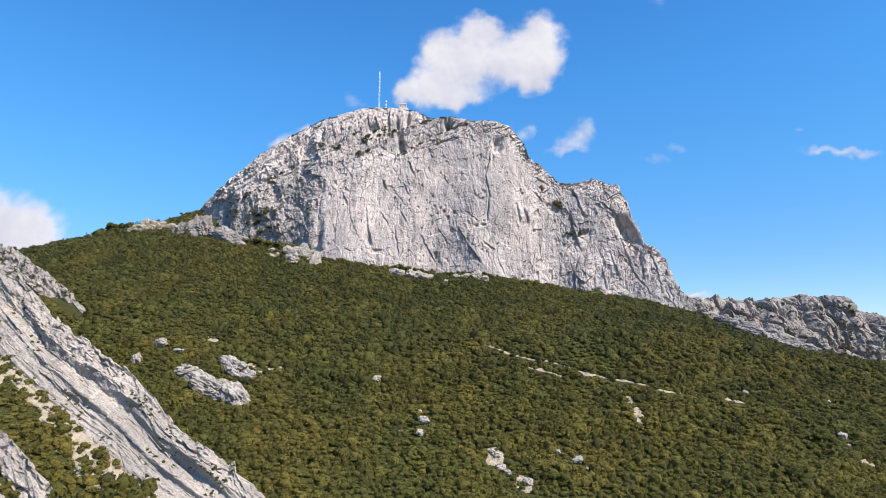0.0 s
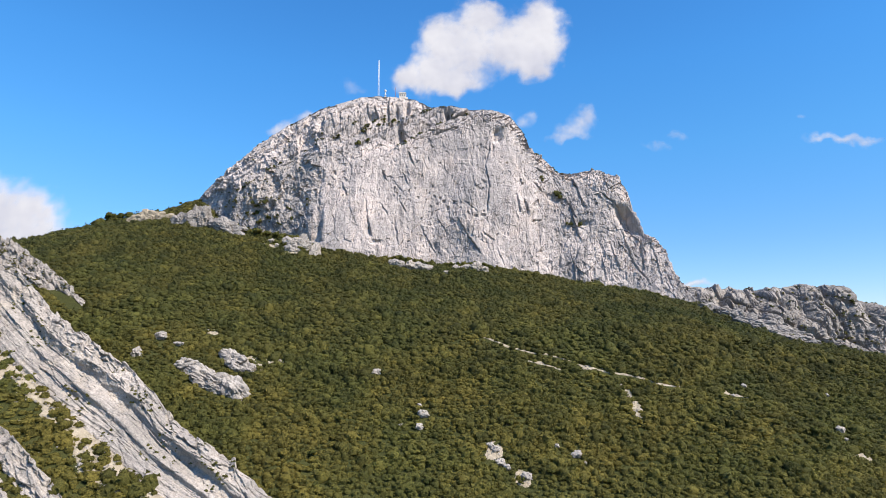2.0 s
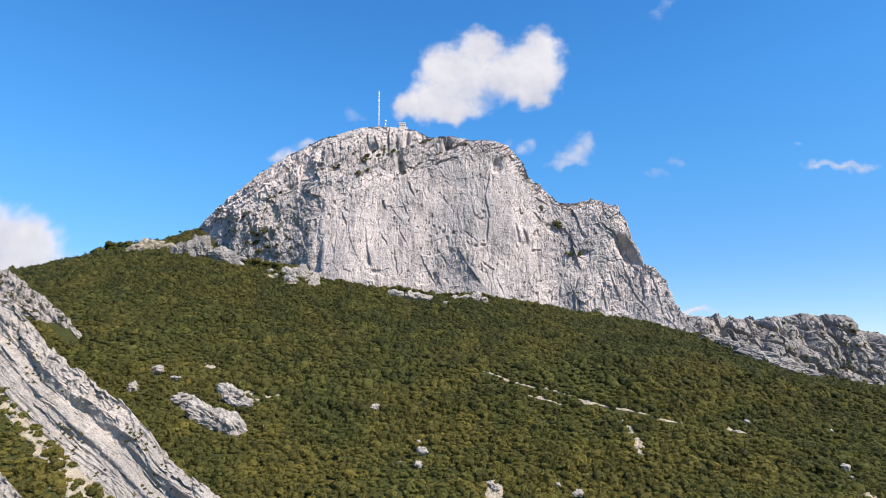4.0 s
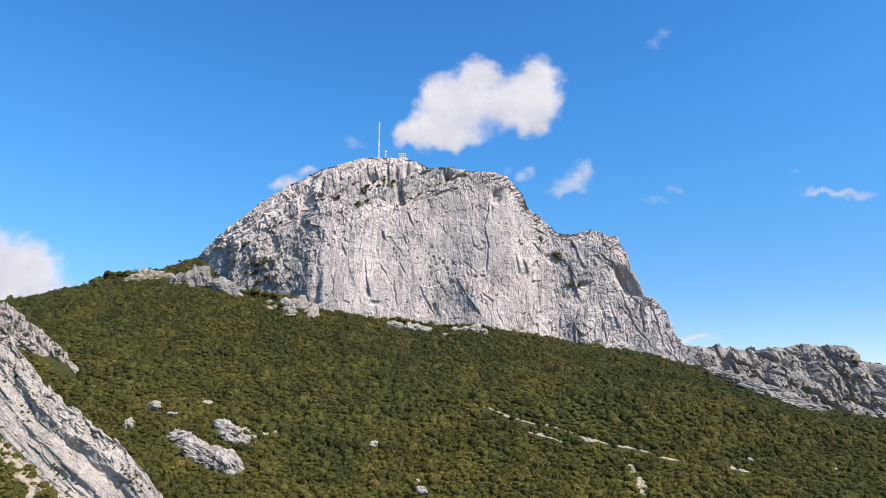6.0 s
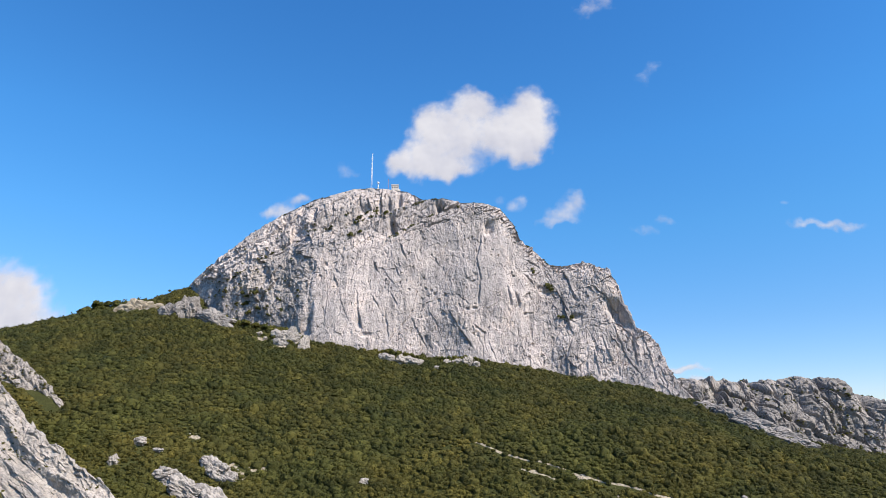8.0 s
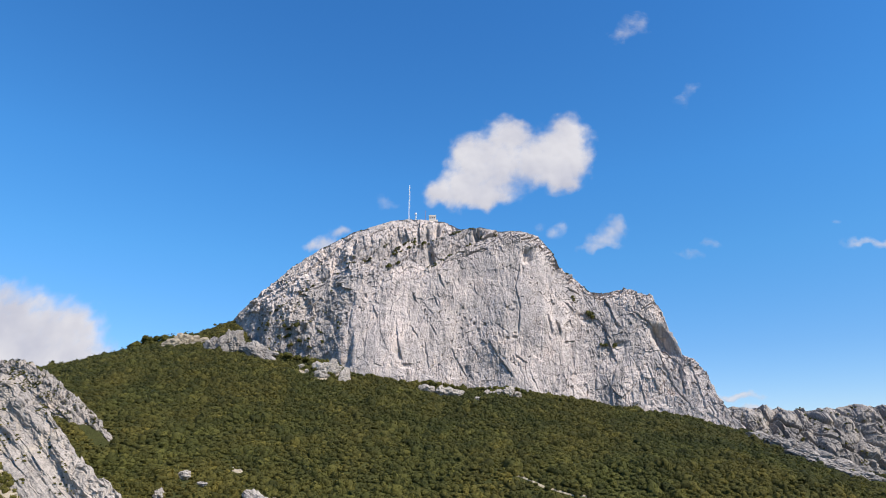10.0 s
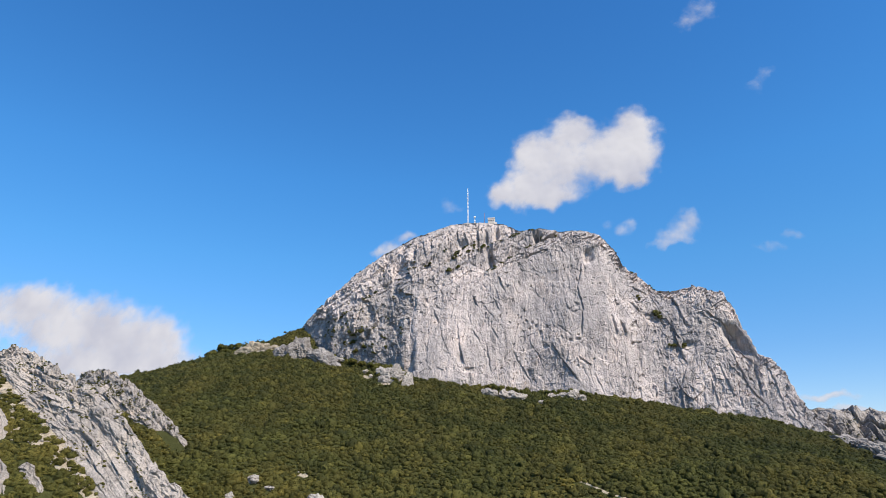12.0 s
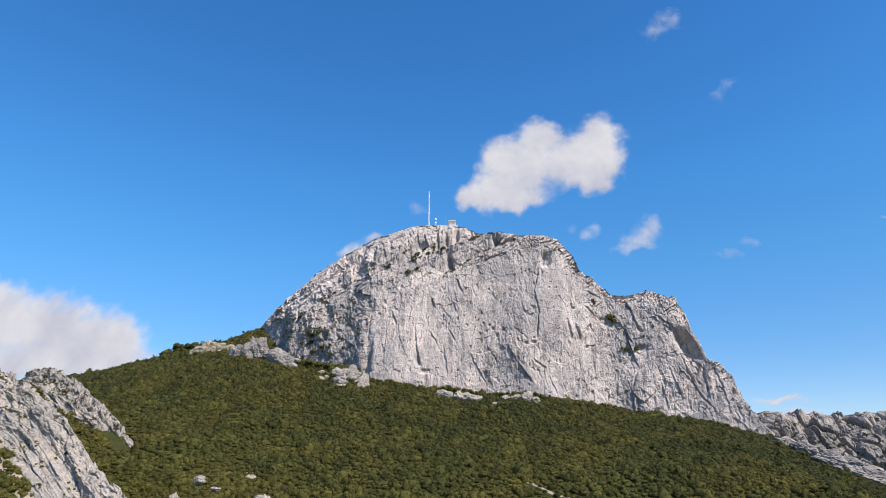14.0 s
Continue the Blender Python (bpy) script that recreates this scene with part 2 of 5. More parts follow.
def leaf_material(name, dark, mid, light, random_kind="tint"):
    m, n, l, bsdf = material(name)
    if random_kind == "tint":
        at = n.new("ShaderNodeAttribute")
        at.attribute_name = "tint"
        own = at.outputs["Fac"]
    else:
        own = n.new("ShaderNodeObjectInfo").outputs["Random"]
    geo = n.new("ShaderNodeNewGeometry")
    wide = noise_tex(n, l, geo.outputs["Position"], 0.016, 4, 0.6)
    col = ramp(n, l, own, [(0.0, dark), (0.5, mid), (1.0, light)])
    col = mix(n, l, 1.0, col, ramp(n, l, wide, [(0.38, (0.82, 0.90, 0.85)), (0.62, (1.14, 1.06, 0.95))]), "MULTIPLY")
    leafy = ramp(n, l, geo.outputs["Random Per Island"], [(0.0, (0.80, 0.82, 0.8)), (1.0, (1.22, 1.2, 1.15))])
    col = mix(n, l, 1.0, col, leafy, "MULTIPLY")
    sprigs = noise_tex(n, l, geo.outputs["Position"], 1.5, 4, 0.7)
    col = mix(n, l, 1.0, col, ramp(n, l, sprigs, [(0.36, (0.66, 0.68, 0.66)), (0.50, (1.0, 1.0, 1.0)), (0.62, (1.5, 1.45, 1.35))]), "MULTIPLY")
    l.new(col, bsdf.inputs["Base Color"])
    bsdf.inputs["Roughness"].default_value = 0.75
    bsdf.inputs["Specular IOR Level"].default_value = 0.25
    l.new(bump(n, l, sprigs, 0.9, 0.8), bsdf.inputs["Normal"])
    through_leaf, both = n.new("ShaderNodeBsdfTranslucent"), n.new("ShaderNodeMixShader")
    l.new(col, through_leaf.inputs[0])
    both.inputs[0].default_value = 0.45
    l.new(bsdf.outputs[0], both.inputs[1])
    l.new(through_leaf.outputs[0], both.inputs[2])
    l.new(both.outputs[0], n["Material Output"].inputs[0])
    return m


def plain(name, colour, rough=0.6, metal=0.0):
    m, n, l, bsdf = material(name)
    even = mapped(n, l, (1, 1, 1))
    v = noise_tex(n, l, even, 1.3, 5, 0.7)
    col = mix(n, l, 0.5, colour, ramp(n, l, v, [(0.3, (0.72, 0.72, 0.72)), (0.65, (1.08, 1.08, 1.08))]), "MULTIPLY")
    l.new(col, bsdf.inputs["Base Color"])
    bsdf.inputs["Roughness"].default_value, bsdf.inputs["Metallic"].default_value = rough, metal
    return m


SOIL = ground_material()
SCRUB = leaf_material("scrub_leaves", (0.050, 0.053, 0.015), (0.104, 0.098, 0.026), (0.170, 0.149, 0.038))
LEAVES = leaf_material("tree_leaves", (0.062, 0.070, 0.017), (0.096, 0.096, 0.024), (0.130, 0.118, 0.030), "object")
BARK = plain("bark", (0.12, 0.095, 0.07), 0.9)
WHITE = plain("white_paint", (0.8, 0.8, 0.8), 0.5)
CONCRETE = plain("pale_concrete", (0.58, 0.52, 0.46), 0.85)
STEEL = plain("galvanised_steel", (0.55, 0.56, 0.58), 0.45, 0.6)
DARK_GLASS = plain("dark_window", (0.03, 0.035, 0.04), 0.2)


# ---- mesh helpers ----
def mesh_of(name, verts, faces, mat, soft=False):
    """A mesh from arrays of corners and of triangles or quads."""
    verts, faces = np.asarray(verts, np.float32), np.asarray(faces, np.int32)
    me = bpy.data.meshes.new(name)
    k = faces.shape[1]
    me.vertices.add(len(verts))
    me.vertices.foreach_set("co", verts.ravel())
    me.loops.add(faces.size)
    me.loops.foreach_set("vertex_index", faces.ravel())
    me.polygons.add(len(faces))
    me.polygons.foreach_set("loop_start", np.arange(0, faces.size, k, dtype=np.int32))
    me.polygons.foreach_set("loop_total", np.full(len(faces), k, np.int32))
    me.polygons.foreach_set("use_smooth", np.full(len(faces), soft, bool))
    me.materials.append(mat)
    me.update(calc_edges=True)
    return me


def grid_faces(rows, cols, flip=False):
    a = (np.arange(rows - 1)[:, None] * cols + np.arange(cols - 1)[None, :]).ravel()
    f = np.stack([a, a + 1, a + cols + 1, a + cols], 1)
    return f[:, ::-1] if flip else f


def grid_normals(V):
    """Normals of a grid of points rows x cols x 3."""
    du, dv = np.gradient(V, axis=1), np.gradient(V, axis=0)
    n = np.cross(du, dv)
    return n / np.maximum(np.linalg.norm(n, axis=2, keepdims=True), 1e-6)


def part(name, bm, mat, parent, label=""):
    me = bpy.data.meshes.new(name)
    bm.to_mesh(me)
    bm.free()
    me.materials.append(mat)
    ob = new(name, me)
    ob.parent = parent
    if label:
        ob["label"] = label
    return ob


def soften(values, n):
    k = np.ones(n) / n
    return np.convolve(np.pad(values, (n // 2, n - 1 - n // 2), mode="edge"), k, mode="valid")


# ---- lie of the land ----
EDGE_X = [-2600, -900, -590, -525, -458, -394, -358, -320, -290, -258, -232, -197, -156, -103, -15, 73, 134, 214, 268, 297, 343, 398, 450, 486, 529, 570, 700, 1200, 2600]
EDGE_Y = [700, 800, 820, 835, 850, 876, 890, 830, 770, 722, 714, 705, 700, 690, 694, 692, 690, 688, 690, 710, 730, 752, 800, 830, 830, 820, 810, 800, 800]
EDGE_Z = [20, 106, 147, 158, 181, 203, 221, 200, 176, 152, 143, 138, 130, 113, 103, 96, 84, 70, 57, 46, 25, 6, -1, 8, -2, -18, -45, -95, -120]
KNEE_X = [-2600, -700, -400, -290, -217, -150, -40, 150, 206, 264, 330, 420, 700, 2600]
KNEE_Z = [-40, 30, 62, 48, 40, 24, 20, 23, 20, 9, 0, -14, -60, -120]


class Spur:
    """A rocky spur: its crest in plan and height, the foot of its bare side, and the ground on both sides."""

    def __init__(self, at, along, crest_a, crest_z, foot_z, wide):
        self.at, self.e = np.array(at, float), np.array(along, float) / np.hypot(*along)
        self.n = np.array([self.e[1], -self.e[0]])     # towards the open side
        if self.n[1] > 0:
            self.n = -self.n
        self.a, self.z, self.f, self.wide = np.array(crest_a, float), np.array(crest_z, float), np.array(foot_z, float), wide
        self.widths = ([-500, 500], [wide, wide])

    def coords(self, x, y):
        dx, dy = x - self.at[0], y - self.at[1]
        return dx * self.e[0] + dy * self.e[1], dx * self.n[0] + dy * self.n[1]

    def place(self, a, s):
        return self.at[0] + a * self.e[0] + s * self.n[0], self.at[1] + a * self.e[1] + s * self.n[1]

    def crest(self, a):
        return np.interp(a, self.a, self.z)

    def foot(self, a):
        return np.interp(a, self.a, self.f)

    def width(self, a):
        return np.interp(a, *self.widths)

    def narrow(self, along, widths, keep=0.8):
        """Let the bare side be narrower in places, its foot rising with it."""
        self.widths = (along, widths)
        self.f = self.z - (self.z - self.f) * (self.width(self.a) / self.wide) ** keep

    def ground(self, x, y, near=0.62, far=0.75):
        a, s = self.coords(x, y)
        zc, zf, wide = self.crest(a), self.foot(a), self.width(a)
        front = np.where(s < wide, zc - 19 - (zc - zf - 14) * np.interp(s / wide, [0, 0.16, 0.5, 1], [0, 0.42, 0.7, 1]), zf - 1 - near * (s - wide))
        rear = zc - 17 + far * s
        return np.where(s > 0, front, rear)


MAIN = Spur((-311, 399), (184, -68), [-330, -170, -124, -86, -58, -12, 21, 54, 94, 115, 139, 163, 180, 197, 217, 241, 300, 420],
            [60, 111, 113, 115, 102, 86, 73, 55, 24, 14, 3, -12, -27, -37, -47, -62, -100, -170],
            [40, 92, 96, 84, 68, 45, 30, 12, -12, -26, -40, -52, -62, -70, -78, -88, -120, -180], 24.0)
REAR = Spur((-292, 497), (180, -84.6), [-420, -190, -124, -83, -36, 8, 22, 60, 200],
            [60, 118, 113, 96, 75, 47, 40, 6, -90], [40, 104, 86, 62, 42, 28, 22, -2, -95], 15.0)
MAIN.narrow([-200, -60, 0, 60, 130], [13, 14, 16, 17.5, 18])
REAR.narrow([-200, -90, -30, 10, 40], [9, 11, 15, 16, 14])


def land(x, y):
    """Height of the ground."""
    x, y = np.asarray(x, float), np.asarray(y, float)
    ye, ze, zk = np.interp(x, EDGE_X, EDGE_Y), np.interp(x, EDGE_X, EDGE_Z), np.interp(x, KNEE_X, KNEE_Z)
    t = (y - 495) / (ye - 495)
    upper = zk + (ze - zk) * t + 8 * np.clip(t * (1 - t), 0, 1)
    lower = zk - 0.62 * (495 - y)
    floor_z = -175 - 0.02 * (495 - y)
    lower = np.maximum(lower, floor_z) + 12 * np.exp(-np.abs(lower - floor_z) / 25)
    over = ze - 0.22 * (y - ye)
    over = np.maximum(over, -160 - 0.02 * (y - ye))
    z = np.where(y < 495, lower, np.where(y < ye, upper, over))
    for spur in (MAIN, REAR):
        g = spur.ground(x, y)
        k = np.clip(0.5 + (g - z) / 16, 0, 1)
        z = z + (g - z) * k + 4 * k * (1 - k)
    p = np.stack([x / 55, y / 55, np.zeros_like(x)], 1)
    return z + 2.4 * fbm(p, 3, 5)


def one(x, y):
    return float(land(np.array([x]), np.array([y]))[0])


def build_ground():
    xs = np.concatenate([np.linspace(-4600, -660, 40), np.arange(-650, 651, 5.0), np.linspace(660, 4600, 40)])
    ys = np.concatenate([np.linspace(-4600, 140, 40), np.arange(150, 941, 5.0), np.linspace(950, 4600, 40)])
    X, Y = np.meshgrid(xs, ys)
    Z = land(X.ravel(), Y.ravel())
    me = mesh_of("ground", np.stack([X.ravel(), Y.ravel(), Z], 1), grid_faces(len(ys), len(xs)), SOIL, True)
    return tagged(new("ground", me), "steep hillside of dry soil and grass under low green scrub", "ground", kind="structure")


build_ground()


# ---- the summit cliff and the ridge beyond ----
class Massif:
    """A rock wall over a plan: foot, rim and crest along x, then the rear slope."""

    def __init__(self, step, xs, foot, rim, crest, rows, relief, sag=6.0):
        x = np.arange(xs[0], xs[-1] + step, step)
        take = lambda values, n: soften(np.interp(x, xs, values), n)
        fy, fz, ry, rz, cy, cz = take(foot[0], 9), take(foot[1], 9), take(rim[0], 9), take(rim[1], 5), take(crest[0], 5), take(crest[1], 3)
        lines = []
        n1, n2, n3 = rows
        for k in range(n1):
            t = k / n1
            lines.append((fy + (ry - fy) * t ** 1.25, fz - sag + (rz - fz + sag) * t))
        for k in range(n2):
            t = k / n2
            lines.append((ry + (cy - ry) * t, rz + (cz - rz) * (t + 0.35 * t * (1 - t))))
        for k in range(n3 + 1):
            t = k / n3
            lines.append((cy + 190 * t, cz - (cz + 40) * (0.55 * t + 0.45 * t * t)))
        V = np.stack([np.stack([x + 0 * y, y, z], 1) for y, z in lines])
        self.v = np.repeat(np.arange(len(lines))[:, None], len(x), 1)
        self.rows = rows
        N = grid_normals(V)
        shape = V.shape
        P = V.reshape(-1, 3)
        face = smooth(n1 * 1.12, n1 * 0.86, self.v.ravel().astype(float))       # 1 on the wall, 0 on the slabs above
        rear = smooth(n1 + n2, n1 + n2 + n3 * 0.3, self.v.ravel().astype(float))
        v = self.v.ravel().astype(float)
        brink = np.exp(-((v - n1 - n2) / (0.13 * n2)) ** 2)                              # the skyline keeps its line
        d = relief(P, face) * (1 - 0.7 * rear) * (1 - 0.66 * brink) - 5.0 * smooth(n1 + n2, n1 + n2 + 2, v)
        self.V = (P + N.reshape(-1, 3) * d[:, None]).reshape(shape)
        self.x = x

    def piece(self, name, rows, x0, x1, mat, parent, label=""):
        """The stretch from x0 to x1 of some rows, as one part."""
        k0, k1 = np.searchsorted(self.x, [x0, x1])
        V = self.V[rows[0]:rows[1] + 1, max(0, k0 - 1):k1 + 1]
        ob = new(name, mesh_of(name, V.reshape(-1, 3), grid_faces(V.shape[0], V.shape[1]), mat))
        ob.parent = parent
        return tagged(ob, label)

    def on(self, x, z):
        """A place on the front, by x and height."""
        k = int(np.clip(np.searchsorted(self.x, x), 0, len(self.x) - 1))
        col = self.V[: self.rows[0] + self.rows[1], k]
        return Vector(col[int(np.argmin(np.abs(col[:, 2] - z)))])


HOLLOWS = [  # x, z, half width, half height, lean, depth: caves, niches and notches of the great face
    (209, 153, 7.5, 15, -0.35, 13), (65, 258, 6, 9, 0.0, 6), (-203, 202, 9, 12, 0.1, 5), (-153, 289, 5, 13, 0.0, 9), (-141, 143, 5, 24, 0.05, 5.5),
    (-146, 190, 5, 28, 0.05, 3.5), (-52, 268, 3.8, 13, -0.1, 11), (4, 294, 3.4, 10, 0.0, 9), (-58, 303, 2.6, 9, 0.0, 7), (-45, 307, 3.2, 10, 0.0, 8),
    (127, 183, 6, 5, -0.4, 4), (162, 149, 8, 4, 0.3, 4), (-228, 177, 5, 12, -0.1, 4.5), (-205, 177, 4, 6, 0.0, 4), (-84, 139, 3.0, 6, -0.15, 2.2),
]
POCKETS = [  # x, z, half width, half height, depth: small holes
    (-9, 122, 2.6, 5, 3), (1, 175, 1.6, 1.8, 3), (14, 173, 1.4, 2, 3), (6, 167, 1.6, 2.2, 3), (-75, 127, 6, 2.4, 3), (-3, 179, 1.3, 1.6, 2.5),
    (46, 157, 3, 1.6, 2.5), (38, 156, 2, 1.8, 2.5), (48, 196, 2, 3, 2), (92, 197, 1.6, 1.6, 3), (105, 153, 1.5, 1.5, 3), (-127, 213, 2, 2.5, 2),
]
CLEFTS_LEFT = [  # x, z to x, z, step: corners and cracks, the side towards +x standing proud
    (-116, 199, -111, 185, 2.2), (-119, 187, -122, 173, 1.2), (-121, 173, -122, 136, 1.2), (-88, 180, -85, 154, 1.8), (-86, 156, -80, 135, 3.2), (-70, 172, -63, 160, 1.5),
    (-55, 156, -50, 126, 1.4), (-47, 214, -40, 196, 1.6), (-71, 215, -65, 202, 2.2), (-40, 237, -34, 221, 2.8), (-58, 202, -46, 187, 1.0), (-49, 175, -41, 161, 1.0),
    (-24, 146, -20, 134, 1.4), (-19, 134, -8, 115, 2.4), (-93, 199, -96, 189, 1.4), (-76, 194, -73, 183, 1.0),
]
CLEFTS_MIDDLE = [
    (-5, 154, 5, 139, 1.4), (27, 174, 40, 162, 1.2), (57, 248, 50, 217, 2.4), (50, 219, 55, 190, 2.4), (54, 190, 51, 162, 2.6), (19, 153, 28, 137, 2.2),
    (29, 134, 42, 115, 3.2), (46, 138, 58, 129, 1.8), (112, 141, 111, 124, 2.0), (85, 183, 88, 163, 3.0), (93, 177, 98, 162, 3.6), (62, 117, 70, 98, 1.4),
    (9, 166, 14, 175, 1.2), (77, 161, 73, 131, 0.8), (131, 151, 135, 137, 1.4), (136, 122, 132, 89, 1.6), (109, 221, 126, 212, 2.8), (106, 201, 116, 190, 3.4),
]
CLEFTS_SHOULDER = [
    (152, 210, 158, 194, 4.5), (158, 195, 164, 167, 3.6), (149, 173, 154, 157, 2.6), (153, 147, 158, 130, 4.0), (158, 126, 149, 104, 2.6), (149, 105, 149, 81, 3.4),
    (173, 116, 170, 91, 1.4), (179, 112, 183, 87, 2.4), (190, 125, 198, 96, 2.6), (182, 186, 197, 174, 2.6), (196, 175, 211, 157, 2.6), (203, 141, 214, 104, 2.8),
    (213, 105, 227, 84, 2.4), (224, 131, 225, 96, 4.4), (235, 126, 240, 98, 2.4), (240, 99, 243, 78, 1.8), (249, 91, 253, 72, 1.4),
]
CLEFTS_SUMMIT = [(-68, 333, -67, 293, 3.0), (-95, 314, -92, 296, 2.2), (-128, 302, -125, 287, 2.2), (-86, 308, -80, 295, 2.6), (-115, 310, -116, 283, 1.8), (-104, 318, -105, 291, 1.4), (-28, 321, -23, 306, 2.0), (-139, 301, -135, 283, 1.6)]
LEDGE_LINES = [(-112, 258, -81, 290, 6.5), (-100, 264, -59, 288, 3.5), (-66, 280, -14, 303, 4.0), (-59, 242, -25, 264, 5.5), (-27, 262, 13, 290, 5.5), (-173, 250, -124, 264, 3.0), (-237, 220, -179, 245, 4.0), (-283, 192, -230, 218, 3.0)]   # x, z to x, z, depth


def crack(u, v, w, seed, width=0.045):
    """Broken lines of narrow clefts: 1 in the cleft."""
    p = np.stack([u, v, w], 1)
    bend = p + 0.13 * np.stack([perlin(p * 2.1, seed + 1), perlin(p * 2.1, seed + 2), u * 0], 1)
    return smooth(width, 0.0, np.abs(perlin(bend, seed))) * smooth(-0.05, 0.25, perlin(p * 0.8 + 5, seed + 3))


def cleft(x, z, x0, z0, x1, z1, step):
    """One corner in the rock: the side towards +x stands proud by a step that dies away, with a groove along the break."""
    run = math.hypot(x1 - x0, z1 - z0)
    ex, ez = (x1 - x0) / run, (z1 - z0) / run
    if ez > 0:
        ex, ez = -ex, -ez
        x0, z0 = x1, z1
    near = (np.abs(x - (x0 + 0.5 * run * ex)) < run + 30) & (np.abs(z - (z0 + 0.5 * run * ez)) < run + 30)
    out = np.zeros(len(x))
    px, pz = x[near], z[near]
    a, c = (px - x0) * ex + (pz - z0) * ez, -(px - x0) * ez + (pz - z0) * ex
    c = c + 1.3 * perlin(np.stack([a / 7, a * 0 + x0, a * 0 + z0], 1), 5) + 0.5 * perlin(np.stack([a / 2.4, a * 0 + z0, a * 0], 1), 6)
    fade = smooth(-0.12 * run - 2, 0.3 * run, a) * smooth(1.12 * run + 2, 0.75 * run, a)
    out[near] = fade * step * (smooth(-0.2, 0.6, c) * np.exp(-np.clip(c, 0, 99) / (3.5 + 2.2 * step)) - 0.75 * np.exp(-((c + 0.7) / 0.9) ** 2))
    return out


def cliff_relief(P, face):
    x, y, z = P[:, 0], P[:, 1], P[:, 2]
    warp = perlin(np.stack([x / 40, y / 40, z / 40], 1), 3) * 7
    along, across = 0.80 * x + 0.60 * z, 0.80 * z - 0.60 * x
    flank = smooth(-128, -165, x)
    right = smooth(85, 125, x)
    upper = 1 - face
    worn = 1 + 0.75 * perlin(np.stack([x / 48, y / 90, z / 44], 1), 19)
    rough = np.clip(0.30 * worn + 0.42 * flank * (1 - 0.5 * upper) + 0.14 * right + 0.40 * upper, 0.08, 1.0)
    d = 6.5 * (0.35 + 0.65 * face) * fbm(np.stack([x / 80, y / 90, z / 110], 1), 2, 11)
    bend = 2.4 * perlin(np.stack([x / 16, y / 16, z / 22], 1), 4)
    big, gap = facets((x + warp + 0.30 * z) / 27, (z + warp - 0.2 * x) / 38, 21, 1.0)
    d = d + (1.5 + 2.4 * flank + 1.5 * right) * rough * big
    mid, gap = facets((x + bend - 0.25 * z) / 11, (z + 0.6 * x + bend) / 17, 31, 1.0)
    d = d + 2.4 * rough * mid - 0.8 * smooth(0.06, 0.0, gap) * np.clip(rough - 0.35, 0, 1)
    low, gap = facets((x + 0.7 * bend) / 4.2, (z - 0.4 * x + 0.7 * bend) / 6.0, 41, 1.0)
    d = d + 1.7 * rough * low
    chips, gap = facets((x + 0.4 * bend) / 2.1, (z + 0.3 * x + 0.4 * bend) / 3.2, 45, 1.0)
    d = d + 0.75 * rough * chips
    slab, gap = facets((along + bend) / 30, (across + warp) / 11, 51, 1.0)
    d = d + upper * 2.8 * slab - 0.9 * upper * smooth(0.05, 0.0, gap)
    slab, gap = facets(along / 10, (across + bend) / 4.5, 55, 1.0)
    d = d + upper * 1.3 * slab
    for x0, z0, x1, z1, deep in LEDGE_LINES:
        run = math.hypot(x1 - x0, z1 - z0)
        ex, ez = (x1 - x0) / run, (z1 - z0) / run
        a, c = (x - x0) * ex + (z - z0) * ez, (z - z0) * ex - (x - x0) * ez + 1.0 * bend
        d = d - 1.25 * deep * smooth(0.0, 1.0, c) * smooth(26, 4, c) * smooth(-8, 6, a) * smooth(run + 8, run - 6, a)
    for row in CLEFTS_LEFT + CLEFTS_MIDDLE + CLEFTS_SHOULDER + CLEFTS_SUMMIT:
        d = d + (0.50 if row[0] > 100 else 1.25 if row[1] > 280 else 0.62) * cleft(x, z, *row)
    d = d - 0.9 * (0.35 + rough) * crack((x - 0.30 * z) / 20, z / 46, y / 90, 61, 0.022)
    d = d - 0.9 * (0.15 + rough) * crack((x + 0.35 * z) / 12, z / 30, y / 60, 71, 0.03)
    d = d - 0.8 * crack((x + 0.10 * z) / 7, z / 30, y / 60, 75, 0.05)
    flutes = perlin(np.stack([(x + 0.8 * bend) / 3.4, y / 40, z / 20], 1), 67)
    d = d + 0.30 * face * flutes * smooth(0.0, 0.5, perlin(np.stack([x / 34, y / 60, z / 38], 1), 66))
    pits = smooth(0.46, 0.62, perlin(np.stack([x / 3.4, y / 20, (z - 0.4 * x) / 5.4], 1), 69)) * smooth(-0.1, 0.3, perlin(np.stack([x / 34, y / 90, z / 26], 1), 70))
    d = d - 1.6 * (1 + 0.7 * flank * face) * pits
    d = d - 1.6 * upper * crack(along / 50, across / 12, y / 90, 81, 0.05)
    d = d + (0.24 + 0.35 * flank * face + 0.3 * right + 0.25 * upper) * fbm(np.stack([x / 5, y / 5, z / 5], 1), 3, 65)
    for gx, gz, hw, hh, ln, depth in HOLLOWS + [(px, pz, w, h, 0.0, deep) for px, pz, w, h, deep in POCKETS]:
        u = (x - gx - ln * (z - gz) + 0.25 * hw * perlin(np.stack([z / 6, y * 0 + gx, z * 0], 1), 5)) / hw
        w = (z - gz) / hh + 0.2 * perlin(np.stack([x / 5, y * 0 + gz, z * 0], 1), 9)
        d = d - depth * np.exp(-np.abs(u) ** 3 - np.abs(w) ** 3.5)
    return d


